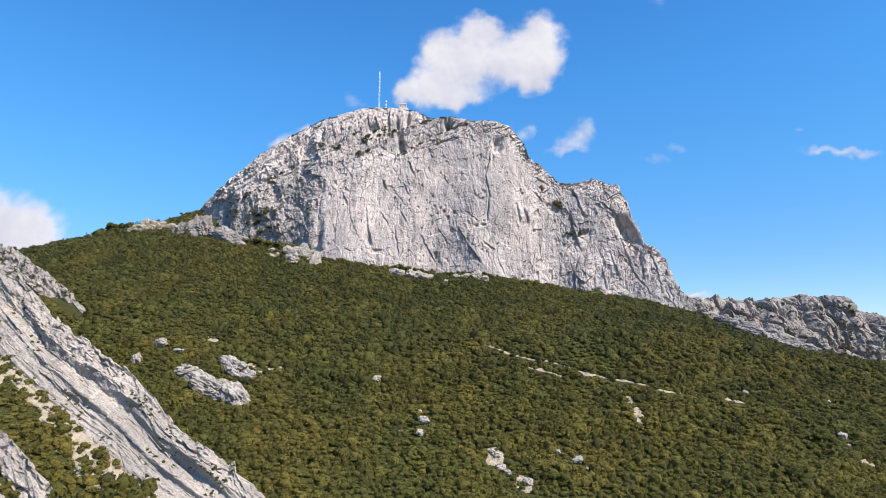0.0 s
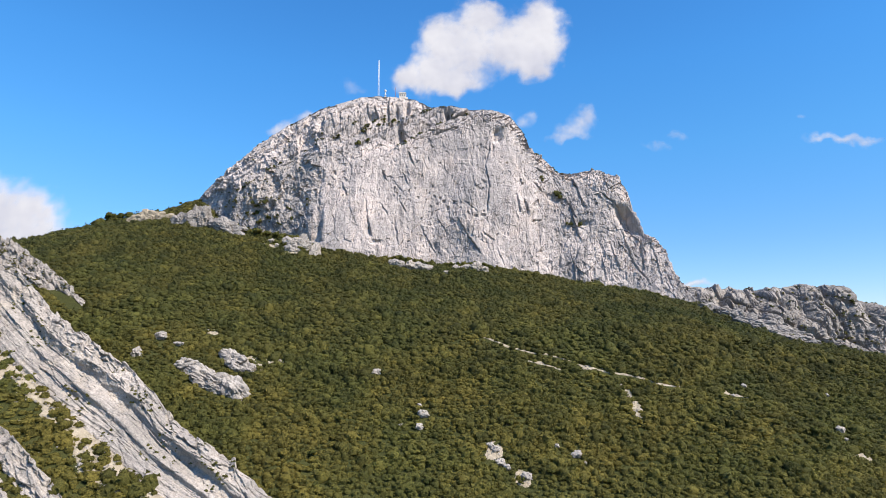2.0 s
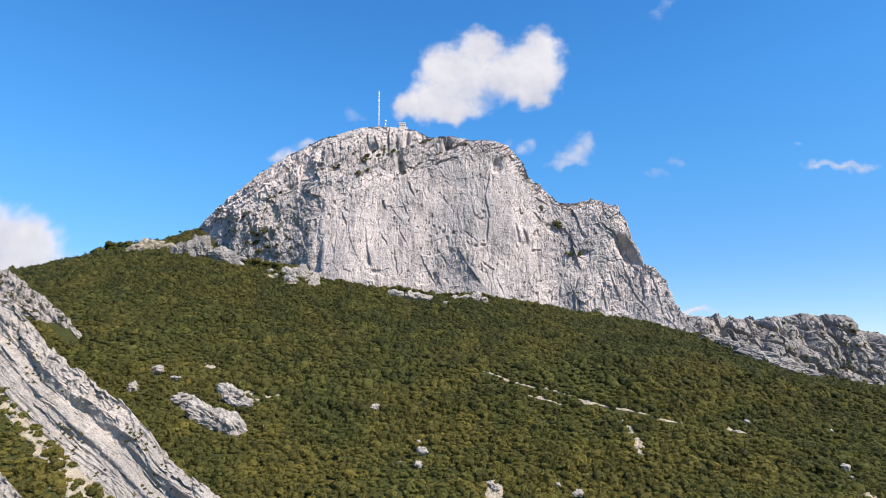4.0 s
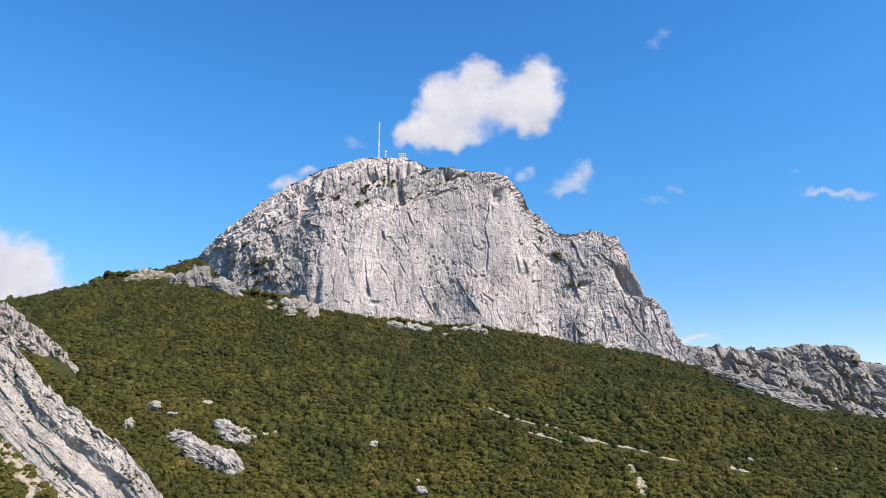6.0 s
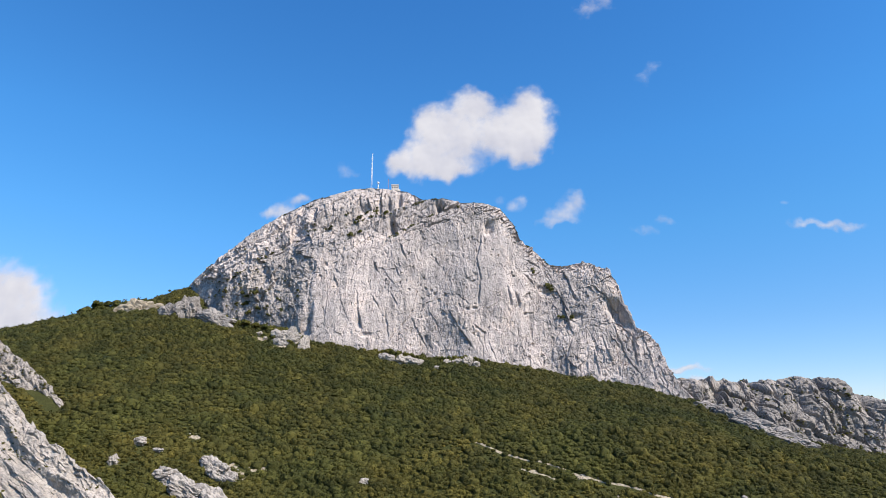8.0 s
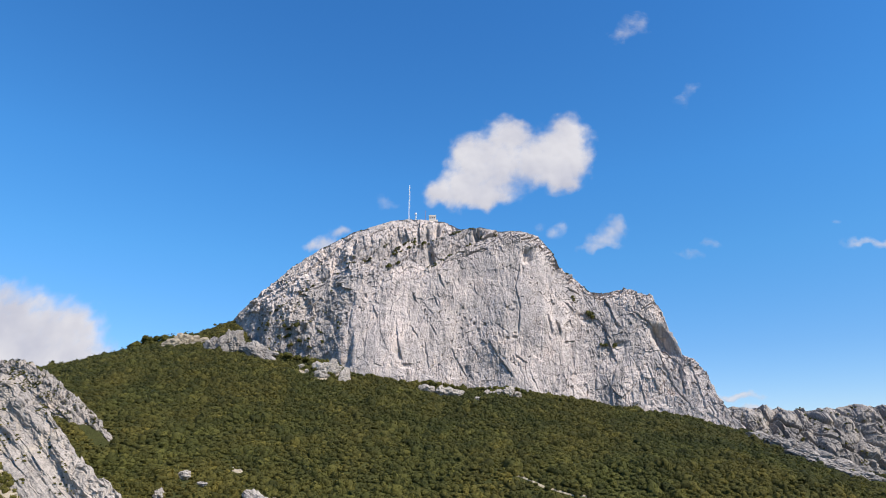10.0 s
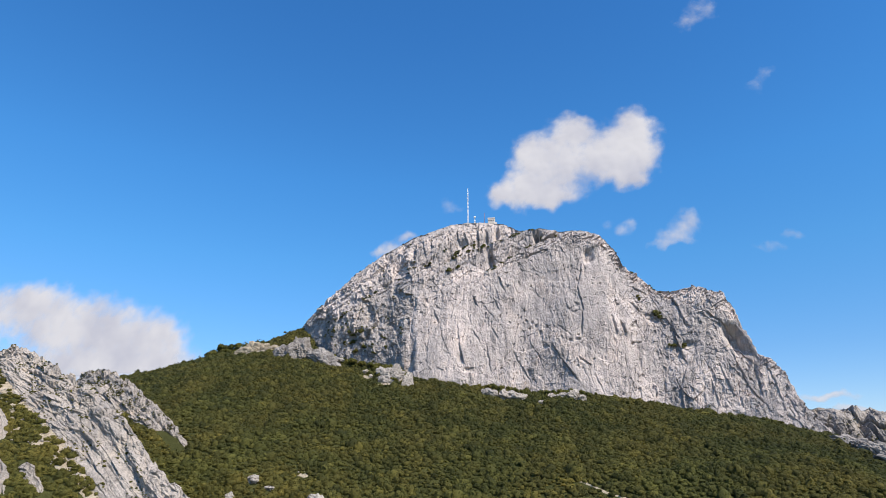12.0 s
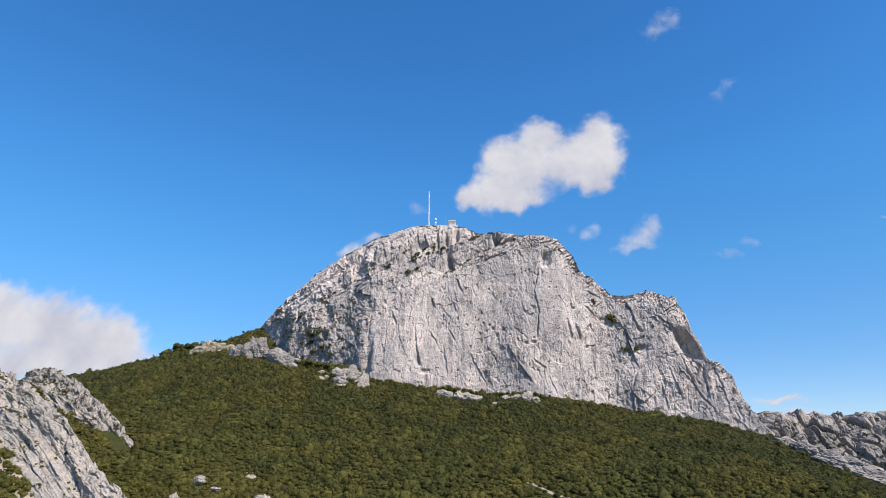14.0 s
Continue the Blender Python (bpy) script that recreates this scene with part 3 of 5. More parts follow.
CX = [-366, -345, -320, -290, -258, -232, -206, -175, -157, -145, -135, -106, -83, -61, -35, -13, 11, 32, 59, 80, 97, 110, 124, 137, 153, 177, 204, 214, 220, 228, 239, 249, 257, 268, 280]
SUMMIT_FOOT_Y = [902, 872, 832, 786, 750, 740, 728, 716, 706, 694, 688, 690, 690, 692, 697, 702, 700, 694, 692, 692, 695, 699, 702, 703, 700, 695, 692, 691, 690, 689, 687, 688, 689, 690, 690]
SUMMIT = Massif(
    0.72, CX,
    (SUMMIT_FOOT_Y,
     [216, 208, 193, 173, 154, 142, 136, 129, 124, 118, 115, 112, 111, 109, 106, 103, 101, 99, 97, 95, 91, 88, 86, 83, 80, 76, 73, 72, 71, 70, 68, 66, 65, 62, 58]),
    ([903, 877, 842, 800, 764, 754, 750, 740, 723, 714, 713, 714, 714, 712, 710, 714, 715, 713, 712, 712, 716, 722, 724, 722, 718, 712, 705, 702, 700, 697, 695, 692, 690, 690, 690],
     [220, 220, 216, 211, 207, 218, 230, 240, 242, 240, 240, 242, 243, 242, 246, 257, 267, 276, 281, 268, 250, 230, 220, 206, 205, 208, 199, 182, 156, 130, 127, 114, 89, 71, 58]),
    ([905, 885, 862, 842, 820, 808, 797, 785, 776, 772, 770, 768, 765, 762, 755, 745, 735, 730, 722, 720, 722, 728, 730, 730, 725, 718, 712, 709, 705, 700, 698, 695, 692, 691, 691],
     [222, 235, 246, 258, 275, 289, 302, 312, 318, 319, 321, 329, 330, 327, 321, 306, 305, 297, 294, 286, 266, 242, 233, 218, 215, 217, 207, 192, 165, 137, 132, 119, 94, 75, 59]),
    (196, 104, 18), cliff_relief)
cliff = new("cliff", None)
n1, n2, n3 = SUMMIT.rows
SUMMIT.piece("flank", (0, n1), -400, -147, FLANK, cliff, "broken grey limestone flank with shrubs in its gullies")
SUMMIT.piece("wall_face", (0, n1), -147, 96, CLIFF, cliff, "tall sheer limestone face with vertical streaks")
SUMMIT.piece("shoulder", (0, n1 + n2), 96, 212, CLIFF, cliff, "rounded limestone buttress with a dark hollow")
SUMMIT.piece("end_rib", (0, n1 + n2), 212, 300, CLIFF, cliff, "fluted limestone rib at the end of the cliff")
SUMMIT.piece("summit_slab", (n1, n1 + n2), -400, -147, CLIFF, cliff, "sloping limestone slabs below the skyline")
SUMMIT.piece("summit_slab", (n1, n1 + n2), -147, 96, CLIFF, cliff, "bright sloping summit slabs crossed by ledges")
SUMMIT.piece("rear_slope", (n1 + n2, n1 + n2 + n3), -400, 300, CLIFF, cliff)
tagged(cliff, "pale grey limestone cliff with vertical streaks and a rounded summit", "cliff")


def ridge_relief(P, face):
    x, y, z = P[:, 0], P[:, 1], P[:, 2]
    warp = perlin(np.stack([x / 30, y / 30, z / 30], 1), 8) * 7
    d = 17 * (ridged(np.stack([(x + warp) / 50, y / 60, z / 90], 1), 2, 71) - 0.3)
    big, gap = facets((x + warp + 0.4 * z) / 26, (z + 0.8 * warp + 0.3 * x) / 34, 81, 1.0)
    d = d + 5.0 * big - 4.5 * smooth(0.22, 0.0, gap)
    mid, gap = facets((x + 0.5 * warp - 0.4 * z) / 9.0, (z + 0.4 * warp + 0.5 * x) / 11, 86, 1.0)
    d = d + 2.2 * mid - 1.0 * smooth(0.12, 0.0, gap)
    low, gap = facets(x / 3.8, (z + 0.5 * x) / 4.0, 91, 1.0)
    d = d + 1.0 * low - 0.5 * smooth(0.08, 0.0, gap)
    d = d - 2.2 * crack((x + 0.2 * z) / 16, z / 40, y / 60, 97, 0.05)
    return d + 0.8 * fbm(np.stack([x / 4, y / 4, z / 4], 1), 3, 95)


RX = [318, 351, 383, 395, 407, 420, 435, 447, 458, 480, 502, 512, 522, 534, 546, 567, 590, 612, 680, 800, 950]
RIDGE_FOOT_Y = [850, 850, 842, 838, 834, 826, 816, 812, 815, 828, 832, 832, 832, 830, 830, 830, 826, 822, 815, 810, 810]
FAR_RIDGE = Massif(
    1.0, RX,
    (RIDGE_FOOT_Y,
     [46, 46, 28, 22, 16, 8, 0, -2, 2, 12, 9, 7, 4, 1, -2, -12, -20, -28, -48, -75, -90]),
    ([880, 878, 868, 866, 864, 862, 860, 858, 856, 858, 860, 860, 860, 858, 856, 854, 850, 846, 840, 835, 830],
     [84, 84, 78, 78, 78, 75, 76, 76, 76, 80, 84, 80, 80, 80, 78, 62, 52, 44, 20, -10, -40]),
    ([905, 900, 890, 890, 890, 890, 890, 885, 880, 880, 880, 880, 880, 880, 880, 880, 875, 870, 865, 860, 860],
     [96, 98, 93, 92, 98, 90, 93, 87, 92, 94, 99, 93, 97, 95, 93, 77, 68, 58, 32, 0, -30]),
    (84, 40, 14), ridge_relief)
far_ridge = new("rock_ridge", None)
n1, n2, n3 = FAR_RIDGE.rows
for x0, x1 in ((300, 396), (396, 448), (448, 512), (512, 568), (568, 960)):
    FAR_RIDGE.piece("buttress", (0, n1 + n2), x0, x1, RIDGE, far_ridge)
FAR_RIDGE.piece("rear_slope", (n1 + n2, n1 + n2 + n3), 300, 960, RIDGE, far_ridge)
tagged(far_ridge, "weathered grey limestone ridge of rounded blocks above the scrub", "ridge")


# ---- the bare spurs ----
def spur_mesh(name, spur, a0, a1, step, beds, seed, mat, thick=1.0, crown_part=0.3):
    """Upended beds along a spur. beds: rows of (way along the section, share of the width, share of the drop) from the crest to the foot of the bare side;
    where the width goes back the bed above overhangs."""
    a = np.arange(a0, a1, step)
    t = np.concatenate([np.linspace(-0.45, 0, 16, endpoint=False), np.linspace(0, 1.3, 92)])
    A, T = (q.ravel() for q in np.meshgrid(a, t))
    zero = A * 0
    room = spur.width(A)
    wob = 0.055 * perlin(np.stack([A / 44, zero, zero + seed], 1), seed) + 0.02 * perlin(np.stack([A / 9, T * 3, zero], 1), seed + 1)
    q = np.clip(T + wob * smooth(0, 0.12, T), -1, 1.3)
    kt, ks, kd = (np.array(v, float) for v in zip(*beds))
    over = np.clip(0.85 + 0.55 * perlin(np.stack([A / 38, zero, zero + 3.5], 1), seed + 2), 0.45, 1.25) * (0.40 + 0.60 * smooth(0, 110, A))      # how far each bed stands out, along the spur
    plain_s, plain_d = np.clip(q, 0, 1.3), np.interp(q, [0, 0.25, 1, 1.3], [0, 0.32, 1, 1.3])
    share = plain_s + (np.interp(q, kt, ks) - plain_s) * over
    prof = plain_d + (np.interp(q, kt, kd) - plain_d) * over
    zc = np.interp(A, a, soften(spur.crest(a), 5))
    zf = np.interp(A, a, soften(spur.foot(a), 9))
    S = np.where(T < 0, T * 31, share * room)
    z = np.where(T < 0, zc + 1.05 * S, zc - (zc - zf) * prof)
    n = np.array([spur.n[0], spur.n[1], 0.55])
    n = n / np.linalg.norm(n)
    w = q * room
    broken = smooth(90, 10, A)
    crest_bed = smooth(crown_part + 0.03, crown_part - 0.03, q)
    rugged = np.clip(0.30 + 0.75 * crest_bed + 0.55 * broken, 0, 1.2)
    big, gap = facets((A + 1.5 * w) / 42, w / 5.0, seed + 5, 1.0)
    d = 1.4 * big - 0.6 * smooth(0.05, 0.0, gap)
    long, gap = facets((A - w) / 30, w / 1.9, seed + 7, 1.0)
    d = d + (1.1 - 0.5 * crest_bed) * long - 0.35 * smooth(0.08, 0.0, gap)
    blades = np.abs(perlin(np.stack([A / 34, w / 1.7 + 0.02 * A, zero], 1), seed + 8)) * smooth(-0.25, 0.2, perlin(np.stack([A / 40, w / 7, zero + 4], 1), seed + 14))
    d = d + 2.9 * (1 - 0.4 * crest_bed) * (0.4 - blades)
    mid, gap = facets((A + w) / 13, w / 2.5, seed + 9, 1.0)
    d = d + 1.9 * rugged * mid - 0.9 * rugged * smooth(0.09, 0.0, gap)
    low, gap = facets((A - w) / 3.6, w / 1.9, seed + 12, 1.0)
    d = d + 1.15 * rugged * low - 0.4 * rugged * smooth(0.1, 0.0, gap)
    d = d - 1.0 * crack(A / 16, w / 3.0, zero, seed + 17, 0.05)
    d = d + 1.5 * fbm(np.stack([A / 30, w / 12, z / 60], 1), 2, seed + 20) + 0.30 * fbm(np.stack([A / 3, w / 2, z / 4], 1), 2, seed + 25)
    crown = np.exp(-((S - 0.5) / 4.5) ** 2)
    knob = crown * (3.4 * facets(A / 8, S / 6, seed + 30, 0.7)[0] + 2.2 * np.maximum(0, perlin(np.stack([A / 5.5, S / 5, zero], 1), seed + 31)))
    d = d * thick
    X, Y = spur.place(A, S)
    V = np.stack([X + n[0] * d, Y + n[1] * d, z + n[2] * d + knob], 1)
    edge = np.minimum(A - a0, a1 - A)
    V[:, 2] -= 10 * np.exp(-edge / 6) + 7 * smooth(1.0, 1.3, T)
    root = new(name, None)
    grid = V.reshape(len(t), len(a), 3)
    cuts = [0] + [int(np.searchsorted(t, c)) for c in (0.0, crown_part, 0.62)] + [len(t) - 1]
    for bed, k0, k1 in zip(("back_slope", "crest_bed", "upper_slab", "lower_slab"), cuts, cuts[1:]):
        ob = new(bed, mesh_of(bed, grid[k0:k1 + 1].reshape(-1, 3), grid_faces(k1 + 1 - k0, len(a), True), mat))
        ob.parent = root
    return root, V[(T > 0) & (T < 1)]


main_rib, MAIN_V = spur_mesh("rock_rib", MAIN, -190, 262, 0.9, [(0, 0, 0), (0.10, 0.14, 0.05), (0.26, 0.36, 0.17), (0.30, 0.37, 0.22), (0.40, 0.22, 0.47), (0.42, 0.23, 0.49), (0.62, 0.60, 0.63), (0.64, 0.61, 0.65), (0.69, 0.58, 0.74), (0.71, 0.60, 0.76), (1.0, 1.0, 1.0), (1.3, 1.3, 1.3)], 100, SLAB, 0.78)
tagged(main_rib, "long slanting rib of pale limestone beds running down the slope", "rock rib")
rear_rib, REAR_V = spur_mesh("rock_rib", REAR, -185, 44, 0.9, [(0, 0, 0), (0.20, 0.26, 0.14), (0.26, 0.26, 0.22), (0.36, 0.24, 0.42), (0.7, 0.7, 0.72), (1.0, 1.0, 1.0), (1.3, 1.4, 1.4)], 140, SLAB, 0.8)
tagged(rear_rib, "shorter broken limestone rib standing behind the long one", "rock rib")


# ---- outcrops and boulders ----
def rock_mesh(name, size, seed, detail=4, beds=0.0, mat=None):
    """A worn block with facets, sunk at its base; size in metres along x, y, z."""
    bm = bmesh.new()
    bmesh.ops.create_icosphere(bm, subdivisions=detail, radius=1)
    P = np.array([v.co[:] for v in bm.verts])
    S = np.array(size) / 2
    Q = P * S
    k = max(2.0, min(size) / 2.2)
    f1, f2, cell = worley(Q / k + seed * 7.3, seed)
    g1, g2, cell2 = worley(Q / (k * 0.4) + seed * 3.1, seed + 50)
    d = (cell - 0.5) * 0.30 + (cell2 - 0.5) * 0.10 + 0.18 * fbm(P * 1.3 + seed, 3, seed) + 0.35 * flakes(P * 1.1 + seed * 1.7, seed + 7, 3, 0.03) - 0.10 * np.exp(-((f2 - f1) / 0.12) ** 2)
    if beds:
        d = d + beds * (ridged(np.stack([Q[:, 0] / 12, (Q[:, 1] + Q[:, 2]) / 2.6, Q[:, 2] / 9], 1), 3, seed) - 0.3)
    Q = P * (1 + d[:, None]) * S
    for v, q in zip(bm.verts, Q):
        v.co = q
    me = bpy.data.meshes.new(name)
    bm.to_mesh(me)
    bm.free()
    me.materials.append(mat or BOULDER)
    return me


def outcrop(x, y, size, seed, label, turn=0, lean=(0, 0), up=0.15, detail=4, name="boulder", category="boulder", group="", beds=0.0, mat=None):
    ob = new(name, rock_mesh(name, size, seed, detail, beds, mat))
    ob.matrix_world = pose(x, y, one(x, y) + size[2] * up, lean[0], lean[1], turn)
    ob["span"] = (size[0], size[1], turn)
    return tagged(ob, label, category, group)


outcrop(-176, 436, (18, 10, 10), 4, "low grey limestone tail of the long outcrop", -10, (0, -8), 0.15, 4, "outcrop", "outcrop", "", 0.12)
outcrop(-136, 421, (26, 12, 14), 6, "tilted limestone end of the long outcrop", -22, (6, 34), 0.1, 4, "outcrop", "outcrop", "", 0.14)
outcrop(-156, 428, (44, 15, 19), 3, "long pale limestone outcrop rising from the scrub", -16, (6, 18), 0.02, 5, "outcrop", "outcrop", "", 0.12)
outcrop(-146, 450, (31, 12, 14), 5, "smaller jagged limestone outcrop with scree beside it", -24, (8, 22), 0.1, 5, "outcrop", "outcrop", "", 0.12)
outcrop(-211, 438, (7, 6, 9), 7, "upright grey limestone block in the scrub")
outcrop(-205, 459, (13, 7, 7), 9, "low grey limestone block in the scrub", -20)
outcrop(-190, 456, (9, 5, 4), 10, "low grey limestone block in the scrub", -20)
outcrop(-46, 446, (8, 5, 5), 11, "small pale limestone boulder in the scrub", 20)
for k, (x, y, s) in enumerate([(-12, 406, 7.5), (-14, 396, 6), (-15, 414, 4), (28, 381, 5), (31, 378, 5), (33, 369, 6), (36, 366, 5), (46, 360, 6), (77, 373, 6), (80, 368, 3.5), (66, 379, 4), (-26, 398, 3), (248, 404, 6), (246, 396, 3), (262, 440, 4), (203, 432, 4), (190, 420, 3)]):
    outcrop(x, y, (s * 1.1, s * 0.8, s * 0.75), 20 + k, "pale limestone boulder among low shrubs", k * 47 % 180, (0, 0), 0.25, 3, "boulder", "boulder", "boulders on the slope")

outcrop(-281, 712, (30, 16, 36), 51, "rounded grey limestone knoll at the foot of the cliff", 10, (0, 0), 0.14, 5, "outcrop", "outcrop", "", 0.14, RIDGE)
outcrop(-304, 716, (26, 12, 22), 52, "broken grey limestone outcrop beside the knoll", -10, (0, 0), 0.1, 5, "outcrop", "outcrop", "", 0.14, RIDGE)
outcrop(-245, 702, (50, 15, 20), 53, "long grey limestone outcrop at the foot of the cliff", -14, (0, 20), 0.16, 5, "outcrop", "outcrop", "", 0.14, RIDGE)
outcrop(-360, 760, (60, 18, 30), 55, "pale bank of bare stony ground below the skyline", -6, (0, 4), -0.16, 5, "outcrop", "outcrop", "", 0.1, SCREE)
outcrop(-156, 670, (30, 12, 22), 57, "pale limestone lump among bushes below the cliff", 6, (0, 6), 0.14, 5, "outcrop", "outcrop", "", 0.1)
outcrop(-137, 664, (13, 8, 20), 58, "upright pale limestone lump below the cliff", 30, (0, 14), 0.1, 4, "outcrop", "outcrop")
outcrop(-161, 658, (19, 8, 13), 59, "smooth white limestone slab below the cliff", -10, (18, 8), 0.1, 4, "outcrop", "outcrop")
for k, (x, y, s) in enumerate([(-53, 667, 7), (-45, 665, 7), (-34, 664, 10), (-25, 665, 9), (-15, 667, 6), (36, 666, 11), (26, 667, 7), (14, 667, 6), (45, 665, 7), (4, 646, 4), (-186, 672, 5), (-178, 664, 4)]):
    outcrop(x, y, (s * 1.6, s * 0.9, s * 1.05), 61 + k, "pale limestone block fallen at the cliff foot", k * 31 % 90, (0, 0), 0.36, 4, "boulder", "boulder", "blocks at the cliff foot", 0.08)
for k, (x, y, sx, sz) in enumerate([(272, 622, 40, 15), (284, 606, 36, 17), (290, 574, 46, 17), (290, 545, 40, 13), (306, 612, 44, 14), (300, 528, 26, 9)]):
    outcrop(x, y, (sx, 14, sz), 81 + k, "tilted broken limestone slab along the ridge foot", -24, (10, 14), 0.10, 5, "outcrop", "outcrop", "slabs below the ridge", 0.22, RIDGE)


# ---- bare patches and paths ----
def sheet(name, centre, half, turn, mat, label, category, seed, lift=0.3):
    """An uneven patch of stones lying on the ground."""
    u, v = np.meshgrid(np.linspace(-1, 1, 26), np.linspace(-1, 1, 26))
    u, v = u.ravel(), v.ravel()
    c, s = math.cos(radians(turn)), math.sin(radians(turn))
    x, y = centre[0] + u * half[0] * c - v * half[1] * s, centre[1] + u * half[0] * s + v * half[1] * c
    r = np.sqrt(u * u + v * v) + 0.45 * fbm(np.stack([x / 9, y / 9, x * 0 + seed], 1), 3, seed)
    z = land(x, y) + lift + 0.5 * fbm(np.stack([x / 2, y / 2, x * 0], 1), 2, seed) - 4.0 * smooth(0.62, 0.95, r)
    ob = new(name, mesh_of(name, np.stack([x, y, z], 1), grid_faces(26, 26), mat))
    return tagged(ob, label, category)


BARE = [  # x, y, half length, half width, turn
    (30, 377, 6, 9, 20), (45, 360, 6, 6, 0), (122, 414, 4.0, 18, 0), (246, 386, 9, 4, -10), (-140, 452, 16, 8, -20), (-158, 654, 9, 6, 0),
    (-184, 664, 9, 4, 0), (70, 454, 5, 2.5, -20), (101, 449, 8, 2.5, -15), (-364, 752, 36, 13, -8), (190, 422, 6, 3, -15), (-118, 458, 8, 4, 0), (-175, 480, 5, 3, 0),
]
for k, (x, y, hx, hy, turn) in enumerate(BARE):
    sheet("stony_patch", (x, y), (hx * 1.3, hy * 1.3), turn, SCREE, "patch of pale stones and dry soil between shrubs", "stones", 200 + k)


def trail(points, wide, seed):
    """A worn footpath laid on the slope."""
    pts = [Vector((*p, 0)) for p in points]
    line = []
    for a, b in zip(pts, pts[1:]):
        n = max(2, int((b - a).length / 1.5))
        line += [a.lerp(b, k / n) for k in range(n)]
    line.append(pts[-1])
    x, y = np.array([p.x for p in line]), np.array([p.y for p in line])
    x, y = soften(x, 7), soften(y, 7)
    y = y + 1.2 * perlin(np.stack([x / 14, x * 0, x * 0 + seed], 1), seed)
    tx, ty = np.gradient(x), np.gradient(y)
    n = np.hypot(tx, ty)
    w = wide * (0.7 + 0.7 * np.abs(perlin(np.stack([x / 8, y / 8, x * 0], 1), seed + 1)))
    rows = []
    for k in (-1.0, -0.5, 0, 0.5, 1.0):
        px, py = x - ty / n * w * k, y + tx / n * w * k
        rows.append(np.stack([px, py, land(px, py) + 0.35 - 0.5 * k * k], 1))
    V = np.stack(rows)
    ob = new("footpath", mesh_of("footpath", V.reshape(-1, 3), grid_faces(5, len(x), True), SCREE))
    return tagged(ob, "pale stony footpath crossing the scrubby slope", "path", kind="structure"), np.stack([x, y], 1)


TRAILS = []
for k, (points, wide) in enumerate([([(28, 488), (51, 475), (68, 465), (84, 461), (101, 450), (117, 442), (129, 439), (147, 430), (160, 428)], 1.2), ([(60, 458), (72, 452), (84, 447)], 1.1)]):
    ob, line = trail(points, wide, 40 + k)
    TRAILS.append(line)

# loose stones below the long rib
sa, ss = np.meshgrid(np.linspace(-70, 235, 200), np.linspace(-5, 27, 40))
ss = ss + MAIN.width(sa)
fa, fs = sa.ravel(), ss.ravel()
sx, sy = MAIN.place(fa, fs)
ragged = fs - MAIN.width(fa) - 7 - 13 * fbm(np.stack([fa / 22, fs / 12, fa * 0], 1), 3, 7) - 3 * smooth(40, 150, fa)
sz = land(sx, sy) + 0.5 + 0.7 * fbm(np.stack([fa / 2.5, fs / 2.5, fa * 0], 1), 3, 9) - 5 * smooth(0, 5, ragged)
scree = new("scree", mesh_of("scree", np.stack([sx, sy, sz], 1), grid_faces(40, 200, True), SCREE))
tagged(scree, "apron of pale broken stones below the limestone rib", "scree", kind="stuff")


def small_fin(x, y, a0, a1, high, wide, seed):
    """A lesser rib: its crest follows the flank and stands clear of it."""
    a = np.linspace(a0, a1, 9)
    spur = Spur((x, y), (184, -68), a, a * 0, a * 0, wide)
    px, py = spur.place(a, a * 0)
    g = land(px, py)
    fx, fy = spur.place(a, a * 0 + wide)
    spur.z = g + high * np.clip(1.15 - np.abs(np.linspace(-1, 1, 9)) ** 3, 0, 1) + 1.5 * perlin(np.stack([a / 7, a * 0, a * 0 + seed], 1), seed)
    spur.f = land(fx, fy) - 1
    ob, V = spur_mesh("rock_fin", spur, a0, a1, 0.7, [(0, 0, 0), (0.25, 0.25, 0.2), (0.45, 0.40, 0.6), (1.0, 1.0, 1.0), (1.3, 1.4, 1.4)], seed, SLAB, 0.85)
    tagged(ob, "small pale limestone fin standing out of the scrubby flank", "rock fin", "fins below the rib")
    FINS.append((spur, a0, a1))


FINS = []
small_fin(-203, 310, -45, 40, 8, 8.0, 160)
small_fin(-214, 300, -30, 30, 7, 7.0, 165)
small_fin(-349, 374, -30, 16, 12, 8.0, 170)
small_fin(-316, 344, -34, 22, 12, 9.0, 175)
small_fin(-296, 352, -14, 22, 6, 5.0, 180)


